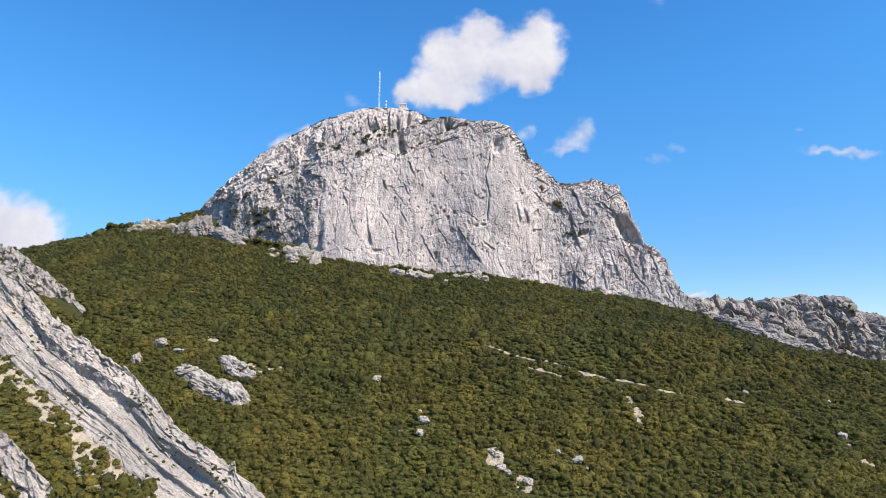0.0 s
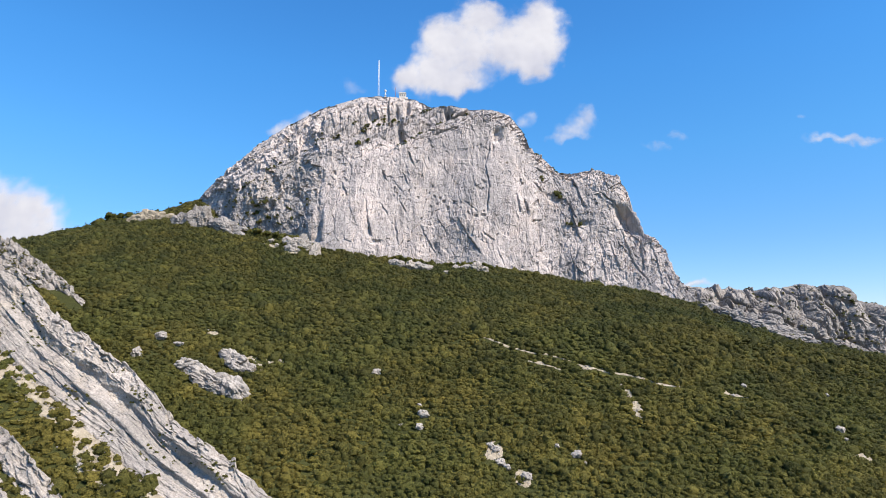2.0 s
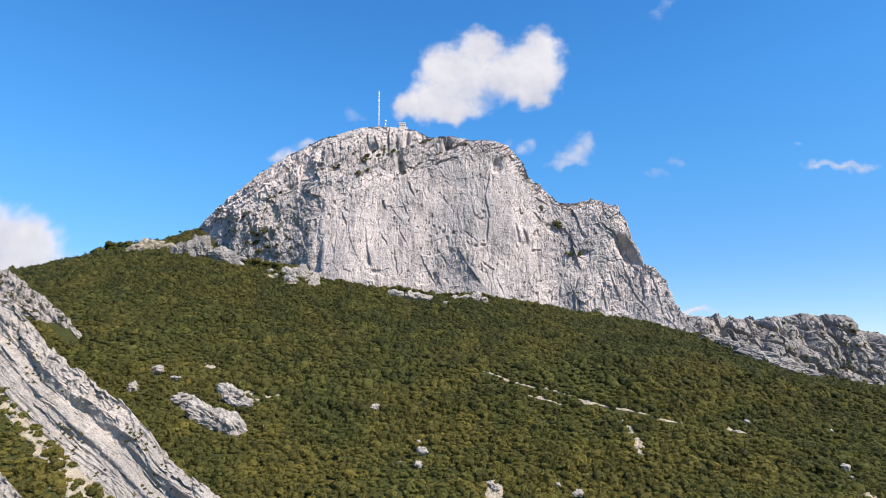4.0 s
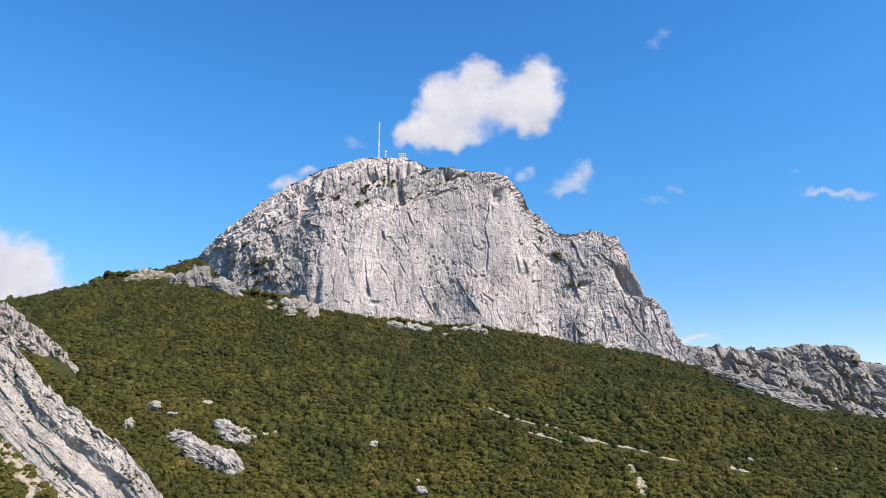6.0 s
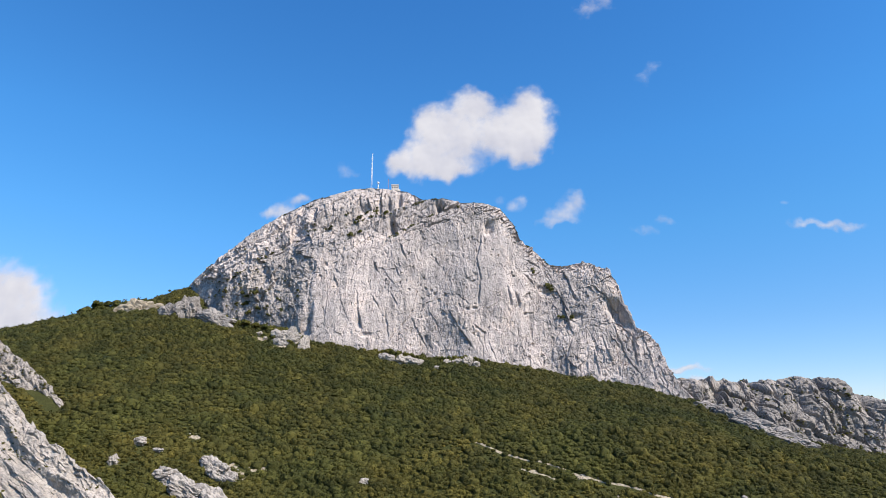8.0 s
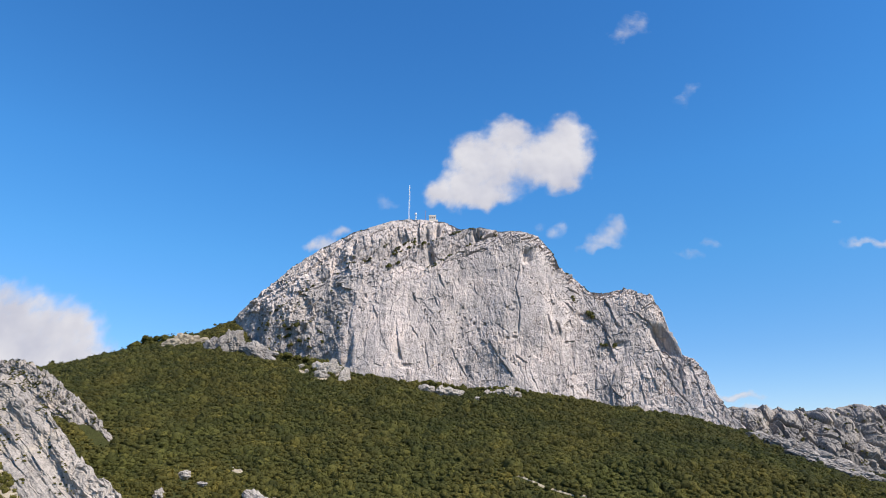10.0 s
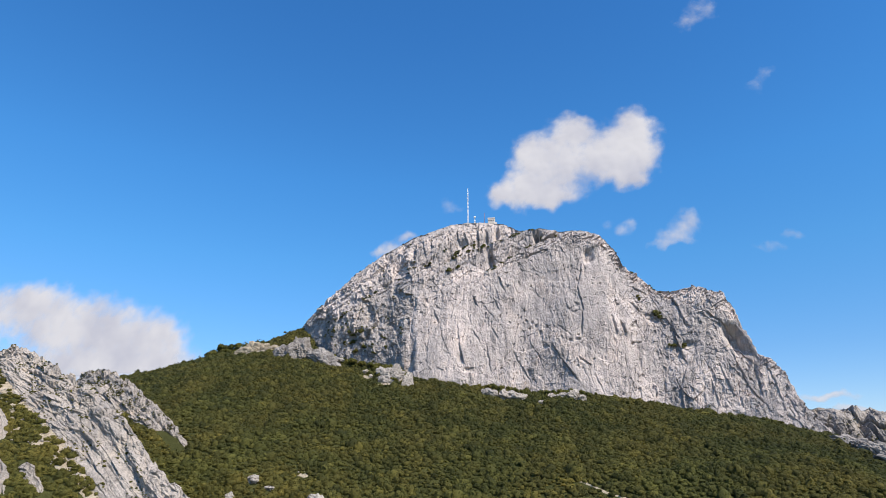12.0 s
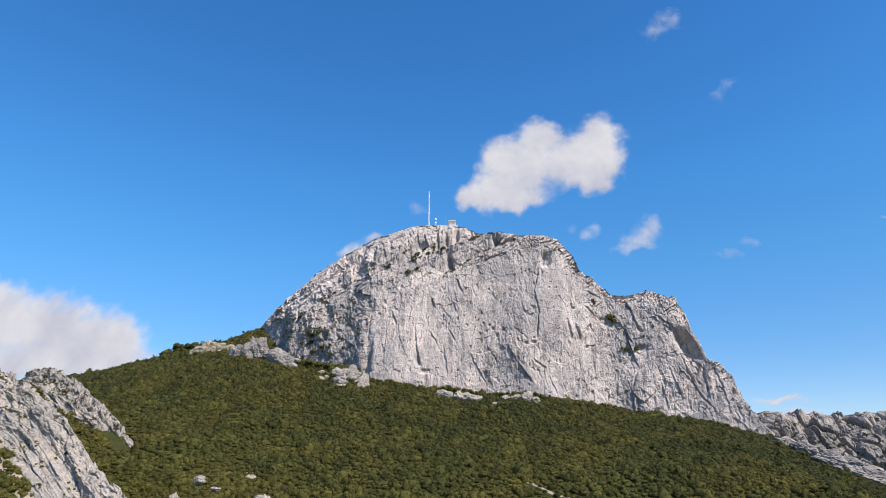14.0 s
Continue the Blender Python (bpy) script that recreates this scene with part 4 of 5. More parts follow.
# ---- scrub ----
def clump(seed, tufts, detail):
    """A low crown of unit size: an uneven leafy heart and many sprays of leaves standing off it."""
    rng = np.random.default_rng(seed)
    bm = bmesh.new()
    bmesh.ops.create_icosphere(bm, subdivisions=detail, radius=1)
    P = np.array([v.co[:] for v in bm.verts])
    F = np.array([[v.index for v in f.verts] for f in bm.faces])
    bm.free()
    F = F[P[F].mean(1)[:, 2] > -0.5]
    grow = lambda q: 0.78 + 0.36 * perlin(q * 1.5 + seed * 3.7, seed) + 0.24 * perlin(q * 3.2 + seed, seed + 1)
    V = P * grow(P)[:, None]
    d = rng.normal(size=(tufts, 3))
    d[:, 2] = np.abs(d[:, 2]) * 0.9 - 0.15
    d /= np.linalg.norm(d, axis=1, keepdims=True)
    c = d * (grow(d) * rng.uniform(0.92, 1.14, tufts))[:, None]
    n = d + 0.5 * rng.normal(size=(tufts, 3))
    n /= np.linalg.norm(n, axis=1, keepdims=True)
    t = np.cross(n, rng.normal(size=(tufts, 3)))
    t /= np.linalg.norm(t, axis=1, keepdims=True)
    b = np.cross(n, t)
    size = rng.uniform(0.13, 0.27, tufts)[:, None]
    T = np.stack([c + t * size * 1.2, c - t * size * 0.7 + b * size, c - t * size * 0.6 - b * size], 1).reshape(-1, 3)
    TF = np.arange(len(T)).reshape(-1, 3) + len(V)
    return np.concatenate([V, T]), np.concatenate([F, TF])


def clumps_mesh(name, templates, spots, mat, seed):
    """Many crowns in one mesh. spots: x, y, z, radius, height, tint."""
    rng = np.random.default_rng(seed)
    which = rng.integers(0, len(templates), len(spots))
    turn = rng.uniform(0, 6.283, len(spots))
    vs, fs, ts, base = [], [], [], 0
    for k, (V, F) in enumerate(templates):
        S = spots[which == k]
        if not len(S):
            continue
        a = turn[which == k][:, None]
        x = (V[None, :, 0] * np.cos(a) - V[None, :, 1] * np.sin(a)) * S[:, 3:4] + S[:, 0:1]
        y = (V[None, :, 0] * np.sin(a) + V[None, :, 1] * np.cos(a)) * S[:, 3:4] + S[:, 1:2]
        z = V[None, :, 2] * S[:, 4:5] + S[:, 2:3]
        vs.append(np.stack([x, y, z], 2).reshape(-1, 3))
        fs.append((F[None] + (np.arange(len(S)) * len(V))[:, None, None] + base).reshape(-1, 3))
        ts.append(np.repeat(S[:, 5], len(V)))
        base += len(S) * len(V)
    me = mesh_of(name, np.concatenate(vs), np.concatenate(fs), mat, True)
    at = me.attributes.new("tint", "FLOAT", "POINT")
    at.data.foreach_set("value", np.concatenate(ts).astype(np.float32))
    return new(name, me)


def scatter(x0, x1, y0, y1, gap, seed):
    rng = np.random.default_rng(seed)
    x, y = np.meshgrid(np.arange(x0, x1, gap), np.arange(y0, y1, gap))
    x[::2] += 0.5 * gap
    x, y = x.ravel() + rng.uniform(-0.42, 0.42, x.size) * gap, y.ravel() + rng.uniform(-0.42, 0.42, y.size) * gap
    foot = np.interp(x, CX, SUMMIT_FOOT)
    limit = np.where((x > -366) & (x < 275), foot - 0.5, np.where(x > 0, np.interp(x, RX, RIDGE_FOOT) + 4, np.interp(x, EDGE_X, EDGE_Y) + 40))
    keep = (y < limit) & (x < 0.80 * y + 25) & (x > -1.12 * y - 20)
    for spur, a0, a1 in [(MAIN, -192, 262), (REAR, -186, 20)] + FINS:
        a, s = spur.coords(x, y)
        keep &= ~((a > a0) & (a < a1) & (s > (-5 if spur is MAIN else -2)) & (s < spur.width(a) - (2 if spur is MAIN else 4 if spur is REAR else 3)))
    a, s = MAIN.coords(x, y)
    bare = (a > -70) & (a < 235) & (s > MAIN.width(a)) & (s < MAIN.width(a) + 7 + 13 * fbm(np.stack([a / 22, s / 12, a * 0], 1), 3, 7) + 3 * smooth(40, 150, a))
    keep &= ~(bare & (rng.random(x.size) < 0.40 + 0.5 * np.clip(fbm(np.stack([x / 9, y / 9, x * 0], 1), 2, 15), -0.6, 0.8)))
    for line in TRAILS:
        d = np.min(np.hypot(x[:, None] - line[None, ::2, 0], y[:, None] + 1.6 - line[None, ::2, 1]), 1)
        keep &= (d > 2.3) | (rng.random(x.size) < 0.14)
    for bx, by, hx, hy, turn in BARE:
        keep &= (np.hypot((x - bx) / (hx * 0.9 + 1), (y + 1.5 - by) / (hy * 0.8 + 1)) > 1) | (rng.random(x.size) < 0.2)
    for ob in ROCKS:
        w, c = max(ob["span"][0], 3) / 2, radians(ob["span"][2])
        dx, dy = x - ob.location.x, y - ob.location.y
        u, v = dx * math.cos(c) + dy * math.sin(c), -dx * math.sin(c) + dy * math.cos(c)
        keep &= np.hypot(u / (w * 0.8 + 0.5), (v + 1.0) / (ob["span"][1] / 2 * 0.8 + 1.2)) > 1
    x, y = x[keep], y[keep]
    p = np.stack([x / 30, y / 30, x * 0], 1)
    wide = fbm(p, 3, 33)
    thin = perlin(p * 3, 44) + 0.2 * rng.normal(size=len(x))
    stands = perlin(np.stack([x / 13, y / 17, x * 0], 1), 46) + 0.6 * perlin(np.stack([x / 60, y / 60, x * 0], 1), 47)
    r = gap * np.clip(0.78 * np.exp(0.30 * rng.normal(size=len(x))), 0.42, 1.6) * (1 + 0.18 * wide + 0.20 * stands)
    r = np.where(thin > 0.85, r * 0.7, r)
    h = r * rng.uniform(0.60, 1.0, len(x)) * (1 + 0.35 * np.clip(stands, -0.6, 1))
    big = rng.random(len(x)) < 0.12
    h = np.where(big, h * 1.35, h)
    # the uphill drop in tint stands in for dimmer exposure; tint also falls towards +x
    tint = np.clip(0.44 + 0.26 * wide + 0.30 * fbm(p * 2.2, 2, 35) + 0.04 + 0.14 * rng.normal(size=len(x)) - 0.14 * stands + 0.28 * np.clip((460 - y) / 110, -0.98, 0.9) - 0.20 * smooth(60, 330, x) + 0.06 * smooth(-60, -250, x), 0, 1)
    return np.stack([x, y, land(x, y) + 0.10 * h, r, h, tint], 1)


ROCKS = [o for o in scene.objects if "span" in o]
SUMMIT_FOOT = np.array(SUMMIT_FOOT_Y, float)
RIDGE_FOOT = np.array(RIDGE_FOOT_Y, float)
near_kinds = [clump(300 + k, 56, 2) for k in range(10)]
middle_kinds = [clump(315 + k, 30, 2) for k in range(10)]
far_kinds = [clump(330 + k, 26, 1) for k in range(10)]
near_spots = scatter(-430, 400, 280, 462, 3.3, 1)
middle_spots = scatter(-640, 560, 462, 590, 3.5, 2)
far_spots = scatter(-680, 640, 590, 930, 3.7, 5)
near_spots = near_spots[(near_spots[:, 1] > 325) | (near_spots[:, 0] < -110)]
scrub = clumps_mesh("scrub", near_kinds, near_spots, SCRUB, 3)
tagged(scrub, "dense low olive-green oak scrub covering the nearer slope", "scrub", kind="stuff")
scrub = clumps_mesh("scrub", middle_kinds, middle_spots, SCRUB, 4)
tagged(scrub, "dense low green scrub covering the middle of the slope", "scrub", kind="stuff")
scrub = clumps_mesh("scrub", far_kinds, far_spots, SCRUB, 7)
tagged(scrub, "dense low dark green scrub covering the upper slope", "scrub", kind="stuff")

# tufts on the rib and on ledges of the cliff
rng = np.random.default_rng(12)
tufts = []
for spur, V in ((MAIN, MAIN_V), (REAR, REAR_V)):
    pick = V[rng.integers(0, len(V), 1500)]
    patch = perlin(pick / 14, 91) - 0.3 * smooth(-300, -180, pick[:, 0]) + 0.08
    for (x, y, z), q in zip(pick, patch):
        if q > 0.12:
            r = rng.uniform(0.45, 1.25)
            tufts.append((x, y, z + 0.1, r, r * 0.8, rng.uniform(0.1, 0.7)))
LEDGES = [(-3, 279, 4), (-108, 262, 3.5), (-101, 252, 4), (-90, 255, 3), (-96, 268, 2.5), (134, 189, 4.5), (138, 184, 3), (148, 150, 3), (158, 150, 3), (118, 206, 3), (-230, 183, 4),
          (-213, 184, 4), (-226, 172, 4), (-208, 164, 4), (-222, 160, 4), (-240, 172, 3), (-258, 190, 3), (-180, 172, 2), (-176, 160, 2.5), (-75, 290, 2.5), (-60, 285, 2.5), (30, 290, 2)]
for x, z, r in LEDGES:
    q = SUMMIT.on(x, z)
    for k in range(4):
        e = r * rng.uniform(0.5, 0.95)
        tufts.append((q.x + rng.normal() * r * 0.6, q.y - 1.0, q.z + rng.normal() * r * 0.4, e, e, rng.uniform(0.0, 0.5)))
for x0, z0, x1, z1, deep in LEDGE_LINES:
    for k in range(70):
        f = rng.random()
        q = SUMMIT.on(x0 + (x1 - x0) * f, z0 + (z1 - z0) * f + rng.normal() * 1.2)
        if perlin(np.array([[q.x / 10, 0.5, q.z / 10]]), 37)[0] > -0.1:
            e = rng.uniform(0.7, 2.0)
            tufts.append((q.x, q.y - 0.5, q.z, e * 1.2, e * 0.8, rng.uniform(0.0, 0.5)))
for k in range(170):
    q = SUMMIT.on(rng.uniform(-300, -150), rng.uniform(125, 215))
    if perlin(np.array([[q.x / 14, q.y / 14, q.z / 14]]), 23)[0] > 0.05:
        e = rng.uniform(1.0, 2.6)
        tufts.append((q.x, q.y - 0.6, q.z, e, e * 0.8, rng.uniform(0.0, 0.5)))
for k in range(420):
    q = FAR_RIDGE.on(rng.uniform(340, 640), rng.uniform(-10, 95))
    if perlin(np.array([[q.x / 16, q.y / 16, q.z / 12]]), 29)[0] > (0.08 if q.z > 40 else -0.08):
        e = rng.uniform(1.2, 2.8)
        tufts.append((q.x, q.y - 0.6, q.z, e, e * 0.8, rng.uniform(0.0, 0.5)))
for k in range(420):
    q = SUMMIT.on(rng.uniform(-330, 200), rng.uniform(150, 330))
    lean = perlin(np.array([[q.x / 12, q.y / 12, (q.z - 0.5 * q.x) / 8]]), 17)[0]
    if q.y > 722 and lean > 0.1:
        e = rng.uniform(0.9, 2.2)
        tufts.append((q.x, q.y - 0.5, q.z, e, e * 0.8, rng.uniform(0.0, 0.6)))
ledge_shrubs = clumps_mesh("ledge_shrubs", far_kinds, np.array(tufts), SCRUB, 6)
tagged(ledge_shrubs, "scattered dark shrubs rooted in cracks of the bare rock", "shrubs", kind="stuff")


# loose stones on the bare patches
def stones():
    rng = np.random.default_rng(31)
    spots = []
    bm = bmesh.new()
    bmesh.ops.create_icosphere(bm, subdivisions=1, radius=1)
    P = np.array([v.co[:] for v in bm.verts])
    F = np.array([[v.index for v in f.verts] for f in bm.faces])
    bm.free()
    shapes = [(P * (0.8 + 0.7 * facets(P[:, 0] * 1.3 + k * 5, P[:, 1] * 1.3 + P[:, 2], 500 + k, 0.8)[0])[:, None], F) for k in range(5)]
    pick = rng.random(len(sx))
    for x, y, z, q, r in zip(sx, sy, sz, pick, ragged):
        if q < 0.16 and r < 5:
            e = rng.uniform(0.35, 1.0) * (1.8 if rng.random() < 0.08 else 1)
            spots.append((x + rng.normal(), y + rng.normal(), one(x, y) + 0.4, e, e * 0.7, 0.5))
    for bx, by, hx, hy, turn in BARE:
        for k in range(int(4 + hx * hy * 0.35)):
            x, y = bx + rng.normal() * hx * 0.55, by + rng.normal() * hy * 0.55
            e = rng.uniform(0.3, 0.9)
            spots.append((x, y, one(x, y) + 0.3, e, e * 0.7, 0.5))
    for line in TRAILS:
        for x, y in line[::2]:
            e = rng.uniform(0.2, 0.6)
            x, y = x + rng.normal() * 1.2, y + rng.normal() * 1.2
            spots.append((x, y, one(x, y) + 0.3, e, e * 0.7, 0.5))
    return clumps_mesh("loose_stones", shapes, np.array(spots), BOULDER, 32)


tagged(stones(), "loose pale limestone stones scattered over bare ground", "stones", kind="stuff")


# ---- single trees ----
def oak(seed):
    """A holm oak: a forked trunk and a crown of leafy masses."""
    rng = np.random.default_rng(seed)
    root = new("tree", None)
    bm = bmesh.new()
    for k in range(3):
        lean = Vector((rng.normal() * 0.35, rng.normal() * 0.35, 1)).normalized()
        m = lean.to_track_quat("Z", "Y").to_matrix().to_4x4()
        bmesh.ops.create_cone(bm, segments=7, radius1=0.22, radius2=0.07, depth=3.4, cap_ends=True, matrix=m @ Matrix.Translation((0, 0, 1.4)))
    part("trunk", bm, BARK, root, "short grey-brown forked trunk")
    vs, fs, base = [], [], 0
    for k in range(5):
        V, F = clump(seed * 11 + k, 70, 2)
        s = rng.uniform(1.3, 2.1)
        o = np.array([rng.normal() * 1.3, rng.normal() * 1.3, rng.uniform(2.4, 4.4)])
        vs.append(V * np.array([s, s, s * 0.85]) + o)
        fs.append(F + base)
        base += len(V)
    crown = new("crown", mesh_of("crown", np.concatenate(vs), np.concatenate(fs), LEAVES, True))
    crown.parent = root
    return tagged(root, "holm oak with a rounded dark green crown", "tree", "holm oaks")


kinds = [oak(400 + k) for k in range(4)]
tree_spots = [(-53, 678, 1.7), (-46, 679, 1.9), (-38, 678, 1.8), (-28, 679, 1.5), (-13, 677, 1.6), (16, 678, 1.5), (24, 678, 1.8), (33, 678, 2.0), (42, 678, 1.8), (52, 677, 1.4), (-146, 658, 1.1), (-150, 661, 1.3), (-170, 668, 1.3), (-176, 688, 2.0), (-188, 692, 1.9), (-200, 696, 2.1), (-164, 686, 1.8), (-214, 700, 2.0), (-226, 704, 2.0), (-150, 684, 1.6), (128, 688, 1.0), (173, 686, 1.3), (188, 685, 1.0),
              (-455, 844, 2.8), (-466, 840, 2.3), (-445, 846, 2.6), (-434, 849, 2.4), (-462, 834, 2.5), (-450, 836, 2.8), (-474, 838, 2.0), (-420, 800, 1.5), (-408, 792, 1.3), (-396, 784, 1.6), (-268, 716, 1.2), (-256, 712, 1.4), (-244, 716, 1.3), (-233, 712, 1.5), (-222, 714, 1.2), (-318, 770, 1.6), (-308, 765, 1.4), (-384, 770, 1.3), (-372, 778, 1.2), (-344, 776, 1.3), (-330, 768, 1.2), (-310, 742, 1.2), (-300, 728, 1.3), (-296, 716, 1.0), (-262, 702, 0.9), (-222, 700, 1.1), (-206, 692, 1.2), (-176, 684, 1.1), (-140, 680, 1.0), (-340, 872, 1.5), (-350, 880, 1.3), (-330, 860, 1.3), (-372, 878, 1.2), (-318, 838, 1.4), (-415, 862, 1.0), (270, 428, 1.3), (232, 395, 1.4), (320, 705, 1.1),
              (-112, 686, 1.0), (-92, 687, 0.8), (-40, 684, 0.8), (165, 690, 1.2), (160, 688, 1.0), (-16, 687, 1.2), (6, 688, 1.0), (24, 686, 1.1), (-30, 688, 1.0), (200, 686, 0.9), (235, 683, 0.9), (60, 688, 0.8), (95, 690, 0.8), (-150, 690, 1.0), (-176, 696, 1.1), (-212, 702, 1.0), (-226, 706, 1.1)]
for k in range(70):
    x, y = rng.uniform(-80, 330), rng.uniform(352, 470)
    tree_spots.append((x, y, rng.uniform(0.65, 1.0)))
for k in range(26):
    x = rng.uniform(-620, -470)
    tree_spots.append((x, float(np.interp(x, EDGE_X, EDGE_Y)) + rng.uniform(-8, 6), rng.uniform(0.6, 1.2)))
for k, (x, y, s) in enumerate(tree_spots):
    m = pose(x, y, one(x, y) - 1.3 * s, 0, 0, float(rng.uniform(0, 360))) @ Matrix.Scale(s, 4)
    if k < 4:
        kinds[k].matrix_world = m
    else:
        src = kinds[k % 4]
        c = copy_thing(src, Matrix())
        c.matrix_world = m


# ---- on the summit ----
def box(bm, centre, size, turn=0):
    m = Matrix.Translation(centre) @ Matrix.Rotation(radians(turn), 4, "Z") @ Matrix.Diagonal((*size, 1))
    return bmesh.ops.create_cube(bm, size=1, matrix=m)


def rod(bm, a, b, r, sides=6):
    a, b = Vector(a), Vector(b)
    m = Matrix.Translation((a + b) / 2) @ (b - a).to_track_quat("Z", "Y").to_matrix().to_4x4()
    bmesh.ops.create_cone(bm, segments=sides, radius1=r, radius2=r, depth=(b - a).length, cap_ends=True, matrix=m)


def lattice_mast(x, y, z, high, half):
    root = new("lattice_mast", None)
    root.location = (x, y, z)
    corners = [(half, half), (-half, half), (-half, -half), (half, -half)]
    for cx, cy in corners:
        bm = bmesh.new()
        rod(bm, (cx, cy, 0), (cx * 0.7, cy * 0.7, high), 0.10)
        part("leg", bm, WHITE, root)
    n = 16
    for k in range(n):
        z0, z1 = high * k / n, high * (k + 1) / n
        f0, f1 = 1 - 0.3 * k / n, 1 - 0.3 * (k + 1) / n
        bm = bmesh.new()
        for (ax, ay), (bx, by) in zip(corners, corners[1:] + corners[:1]):
            rod(bm, (ax * f0, ay * f0, z0), (bx * f1, by * f1, z1), 0.07, 4)
            rod(bm, (ax * f1, ay * f1, z1), (bx * f1, by * f1, z1), 0.07, 4)
        part("bracing", bm, WHITE if k % 2 else STEEL, root)
    for k, (h, dx) in enumerate([(47, 0.2), (44, -0.3), (41, 0.3), (37, -0.3), (33, 0.3), (29, -0.2), (24, 0.4), (19, -0.3)]):
        bm = bmesh.new()
        box(bm, (dx, -0.8, h), (1.15, 0.45, 1.5))
        bmesh.ops.bevel(bm, geom=bm.edges[:], offset=0.1, segments=1)
        part("antenna_panel", bm, WHITE, root)
    bm = bmesh.new()
    box(bm, (0, 0, 0.2), (3.2, 3.2, 1.6))
    part("footing", bm, CONCRETE, root)
    return tagged(root, "tall slender white lattice mast with antenna panels on the summit", "radio mast")


def radome_mast(x, y, z):
    root = new("antenna_tower", None)
    root.location = (x, y, z)
    bm = bmesh.new()
    rod(bm, (0, 0, 0), (0, 0, 9), 0.45, 8)
    part("pole", bm, STEEL, root)
    for h, r in ((9.6, 1.5), (4.4, 1.25)):
        bm = bmesh.new()
        bmesh.ops.create_uvsphere(bm, u_segments=14, v_segments=9, radius=r, matrix=Matrix.Translation((0, -0.4, h)))
        part("radome", bm, WHITE, root, "white round radome")
    bm = bmesh.new()
    box(bm, (0, 0, 0.9), (2.4, 2.2, 2.4))
    bmesh.ops.bevel(bm, geom=bm.edges[:], offset=0.12, segments=1)
    part("cabinet", bm, CONCRETE, root)
    return tagged(root, "short antenna pole with white radomes on the summit", "antenna")


def whip_mast(x, y, z):
    root = new("whip_antenna", None)
    root.location = (x, y, z)
    bm = bmesh.new()
    rod(bm, (0, 0, 0), (0, 0, 9), 0.3, 6)
    rod(bm, (0, 0, 9), (0, 0, 17), 0.2, 6)
    part("pole", bm, plain("rusty_red_steel", (0.30, 0.14, 0.13), 0.6, 0.2), root)
    bm = bmesh.new()
    for h in (11, 13, 15):
        rod(bm, (-0.9, 0, h), (0.9, 0, h), 0.1, 4)
    part("crossbar", bm, STEEL, root)
    return tagged(root, "thin dark red antenna pole beside the hut", "antenna")


def summit_hut(x, y, z):
    root = new("summit_building", None)
    root.location = (x, y, z)
    bm = bmesh.new()
    box(bm, (0, 0, 3.2), (8.6, 8, 8.8))
    bmesh.ops.bevel(bm, geom=bm.edges[:], offset=0.1, segments=1)
    part("wall", bm, CONCRETE, root)
    bm = bmesh.new()
    box(bm, (0, 0, 7.8), (9.4, 8.8, 0.5))
    part("roof", bm, CONCRETE, root)
    for px, py, sx, sy in ((0, -4.2, 9.2, 0.3), (0, 4.2, 9.2, 0.3), (-4.5, 0, 0.3, 8.1), (4.5, 0, 0.3, 8.1)):
        bm = bmesh.new()
        box(bm, (px, py, 8.5), (sx, sy, 0.9))
        part("parapet", bm, CONCRETE, root)
    for wx in (-2.8, 0.0, 2.8):
        bm = bmesh.new()
        box(bm, (wx, -4.06, 5.0), (1.5, 0.2, 1.5))
        w = part("window", bm, DARK_GLASS, root, "dark window pane")
        bm = bmesh.new()
        box(bm, (wx, -4.14, 4.15), (1.9, 0.35, 0.2))
        part("sill", bm, WHITE, w)
    for tx in (-3.4, 3.2):
        bm = bmesh.new()
        rod(bm, (tx, 1, 8), (tx, 1, 10.8), 0.35, 8)
        part("vent", bm, STEEL, root)
    bm = bmesh.new()
    box(bm, (5.2, 1.5, 1.0), (3.2, 5, 5.0))
    part("annex", bm, CONCRETE, root, "lower grey annex")
    return tagged(root, "small white flat-roofed building on the summit", "building")


lattice_mast(-82.5, 765, 327.5, 51.5, 0.75)
radome_mast(-73.5, 764, 327)
whip_mast(-60.5, 764, 325)
summit_hut(-51.5, 764, 324.0)


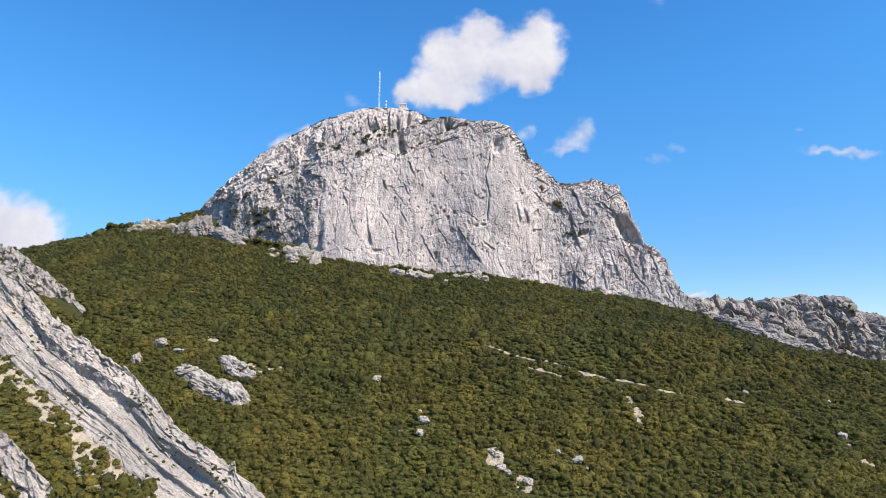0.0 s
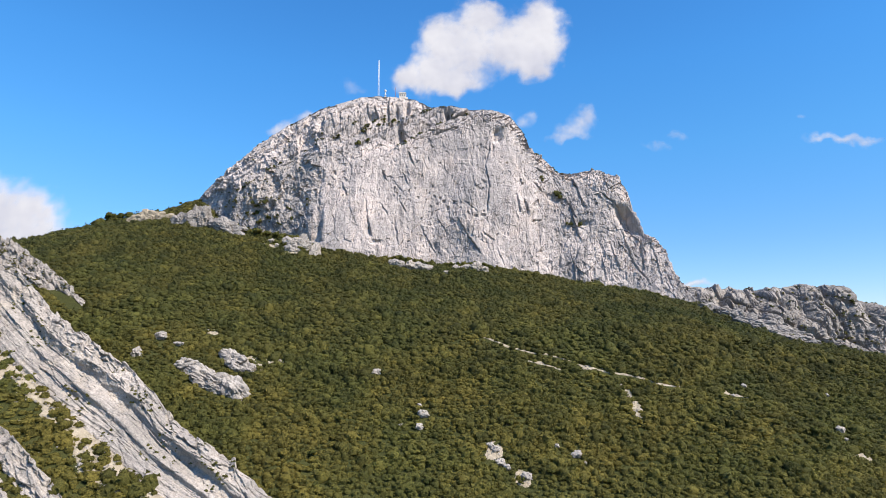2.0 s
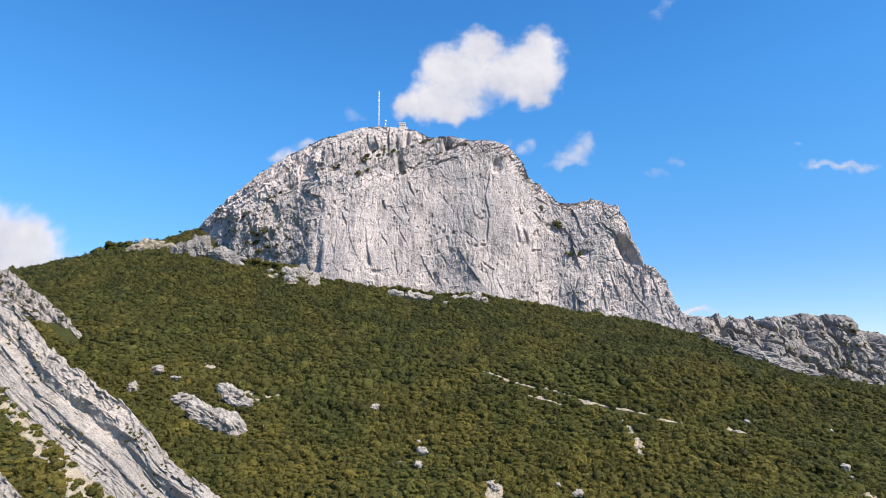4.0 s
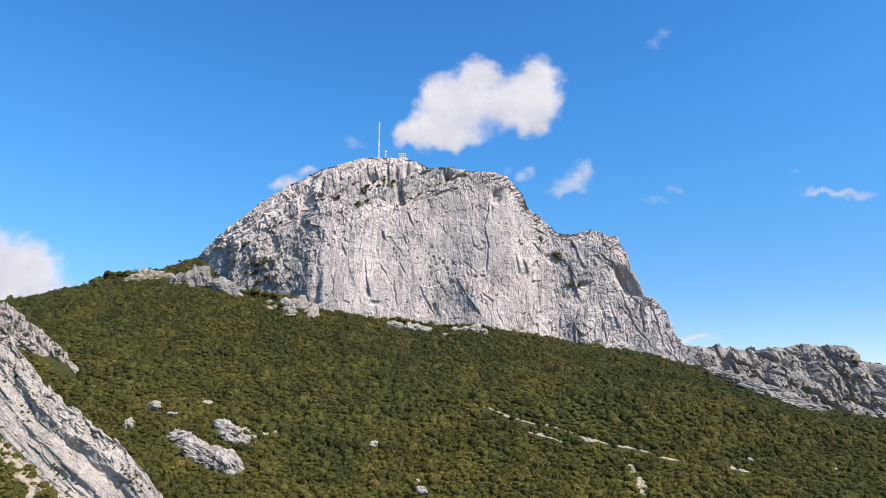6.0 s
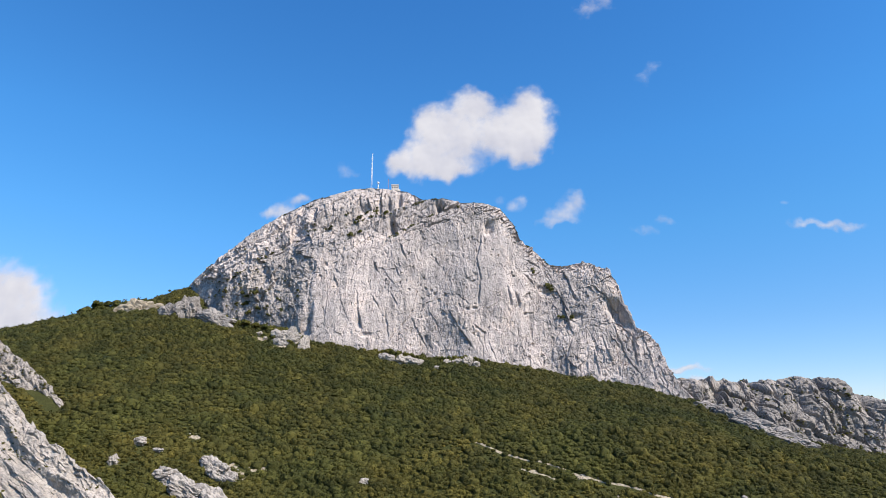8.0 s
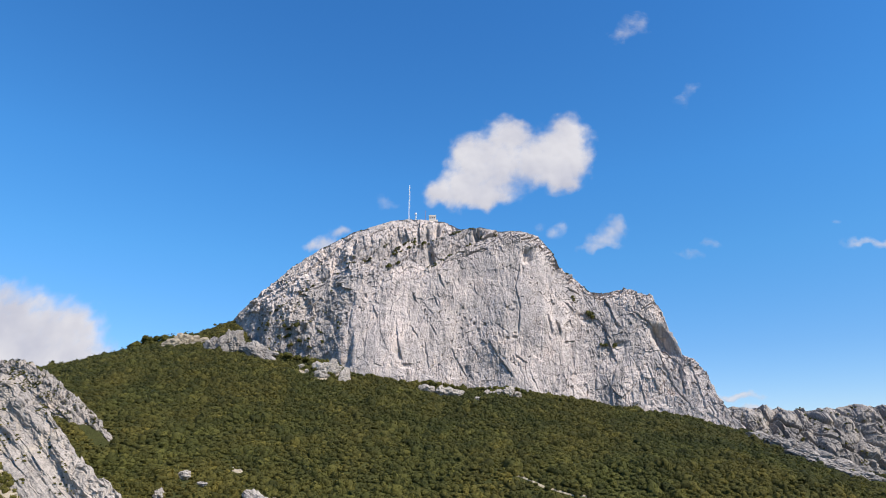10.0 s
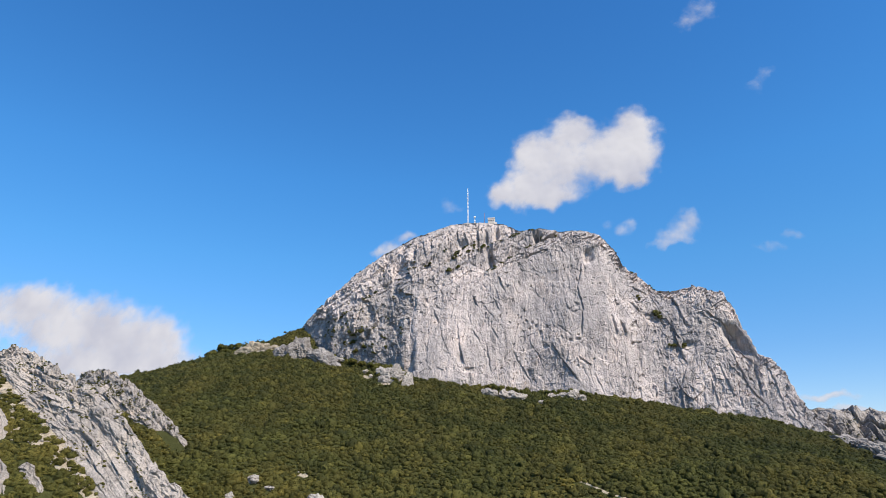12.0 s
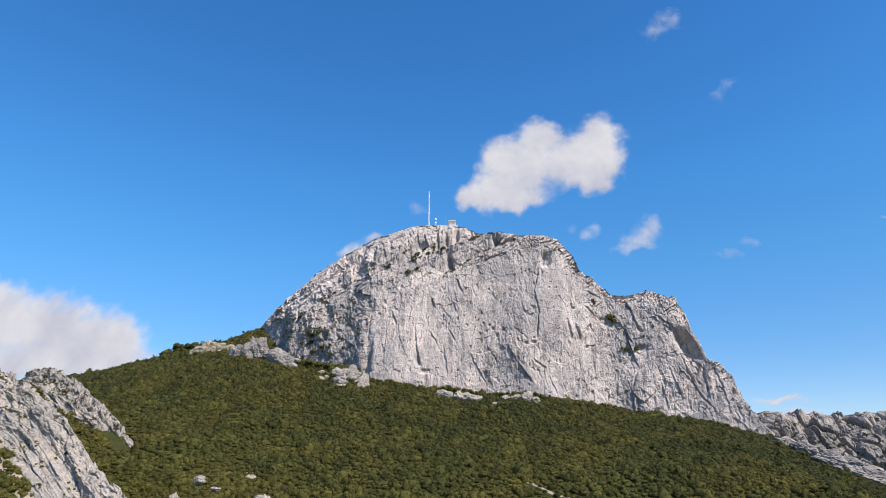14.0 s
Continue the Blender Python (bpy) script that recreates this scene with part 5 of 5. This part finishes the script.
# ---- clouds ----
def cloud_material():
    m = bpy.data.materials.new("cloud_vapour")
    m.use_nodes = True
    n, l = m.node_tree.nodes, m.node_tree.links
    n.clear()
    at = n.new("ShaderNodeAttribute")
    at.attribute_name = "thickness"
    co = n.new("ShaderNodeNewGeometry").outputs["Position"]
    wisps = noise_tex(n, l, co, 0.022, 7, 0.62, 0.3)
    add = n.new("ShaderNodeMath")
    add.operation = "MULTIPLY_ADD"
    l.new(wisps, add.inputs[0])
    add.inputs[1].default_value = 0.42
    l.new(at.outputs["Fac"], add.inputs[2])
    alpha = ramp(n, l, add.outputs[0], [(0.12, (0, 0, 0)), (0.86, (1, 1, 1))])
    alpha.node.color_ramp.interpolation = "EASE"
    clear, diff, glow, both, out = n.new("ShaderNodeBsdfTransparent"), n.new("ShaderNodeBsdfDiffuse"), n.new("ShaderNodeEmission"), n.new("ShaderNodeAddShader"), n.new("ShaderNodeOutputMaterial")
    diff.inputs[0].default_value = (0.03, 0.03, 0.03, 1)
    # sunlit brightness is emitted, and the lavender shading is noise in the glow colour
    soft = noise_tex(n, l, co, 0.0063, 3, 0.5)
    l.new(ramp(n, l, soft, [(0.34, (0.80, 0.81, 0.94)), (0.62, (1.02, 1.01, 1.08))]), glow.inputs[0])
    glow.inputs[1].default_value = CLOUD_GLOW
    l.new(diff.outputs[0], both.inputs[0])
    l.new(glow.outputs[0], both.inputs[1])
    mx = n.new("ShaderNodeMixShader")
    l.new(alpha, mx.inputs[0])
    l.new(clear.outputs[0], mx.inputs[1])
    l.new(both.outputs[0], mx.inputs[2])
    l.new(mx.outputs[0], out.inputs[0])
    return m


CLOUD_GLOW = 0.485
CLOUD_NEAR = 2000 / 3600      # the puffs are drawn for 3600 m and stand at 2000 m
VAPOUR = cloud_material()


def cloud(blobs, strength, seed, label, away=3600):
    """A far cumulus: puffs (x, z, half width, half height) grown together into one billowing sheet."""
    blobs = np.array(blobs, float)
    x0, x1 = (blobs[:, 0] - 1.9 * blobs[:, 2]).min(), (blobs[:, 0] + 1.9 * blobs[:, 2]).max()
    z0, z1 = (blobs[:, 1] - 1.9 * blobs[:, 3]).min(), (blobs[:, 1] + 1.9 * blobs[:, 3]).max()
    step = max(5.0, (x1 - x0) / 120)
    xs, zs = np.arange(x0, x1, step), np.arange(z0, z1, step)
    X, Z = np.meshgrid(xs, zs)
    x, z = X.ravel(), Z.ravel()
    wx = 34 * fbm(np.stack([x / 130, z / 130, x * 0], 1), 4, seed)
    wz = 34 * fbm(np.stack([x / 130, z / 130, x * 0 + 9], 1), 4, seed + 9)
    small = min(1.0, blobs[:, 2].max() / 120)
    f = np.zeros(len(x))
    for bx, bz, rx, rz in blobs:
        q = ((x + wx * small - bx) / (0.86 * rx)) ** 2 + ((z + wz * small - bz) / (0.86 * rz)) ** 2
        f = f + (1.0 - f) * 0.93 * np.exp(-0.62 * q ** 1.15)
    f = 1.15 * f + 0.12 * fbm(np.stack([x / 60, z / 60, x * 0], 1), 4, seed + 3)
    density = (f - 0.42) * strength - (1 - min(1.0, strength)) * 0.25
    puff = np.sqrt(np.clip(f, 0, 1.4)) * 120 * small + 5 * small * fbm(np.stack([x / 75, z / 75, x * 0], 1), 4, seed + 5)
    k = (away - puff) / away
    V = np.stack([x * k, away * k, z * k], 1) * CLOUD_NEAR
    F = grid_faces(len(zs), len(xs))
    F = F[(density[F] > -0.34).any(1)]
    used = np.unique(F)
    back_to = np.zeros(len(V), int)
    back_to[used] = np.arange(len(used))
    me = mesh_of("cloud", V[used], back_to[F], VAPOUR, True)
    at = me.attributes.new("thickness", "FLOAT", "POINT")
    at.data.foreach_set("value", density[used].astype(np.float32))
    return tagged(new("cloud", me), label, "cloud", kind="structure")


cloud([(-224, 1648, 111, 89), (-51, 1685, 181, 119), (-33, 1891, 123, 153), (142, 1853, 203, 236), (242, 2054, 106, 124), (414, 1864, 165, 140), (545, 1890, 168, 230), (644, 2042, 120, 155), (36, 1618, 190, 74), (534, 1738, 130, 75), (654, 1836, 85, 110)], 1.0, 1, "large white cumulus cloud with ragged edges")
cloud([(862, 1404, 96, 92), (782, 1322, 112, 66), (700, 1268, 90, 40)], 0.58, 2, "small thin white cloud")
cloud([(535, 1412, 41, 43), (472, 1369, 60, 50)], 0.52, 3, "small thin white cloud")
cloud([(-817, 1407, 82, 43), (-1001, 1321, 68, 50), (-900, 1330, 90, 50)], 0.68, 4, "small white cloud behind the ridge")
cloud([(1417, 1289, 85, 32), (1277, 1225, 110, 40)], 0.40, 5, "faint wisp of cloud")
cloud([(2283, 1273, 143, 32), (2435, 1266, 102, 36), (2551, 1244, 122, 39)], 0.6, 6, "long thin white cloud")
cloud([(-3760, 1015, 260, 195), (-3412, 1095, 230, 145), (-3166, 930, 372, 205), (-2791, 862, 366, 215), (-2429, 800, 203, 157), (-2954, 657, 702, 109), (-2521, 646, 344, 78)], 1.0, 7, "broad white cloud bank low over the hill")
cloud([(1131, 2881, 113, 109), (1012, 2792, 90, 80)], 0.46, 8, "thin white cloud high in the sky")
cloud([(1437, 2354, 73, 66), (1367, 2270, 70, 65)], 0.38, 9, "thin white cloud high in the sky")
cloud([(-569, 1602, 58, 62), (-500, 1570, 60, 30)], 0.36, 10, "faint puff of cloud")
cloud([(1426, 387, 164, 29), (1549, 313, 134, 23)], 0.8, 11, "low flat cloud over the ridge")
cloud([(2161, 1406, 38, 22)], 0.4, 12, "faint puff of cloud")
cloud([(410, 1401, 59, 51)], 0.35, 13, "faint puff of cloud")
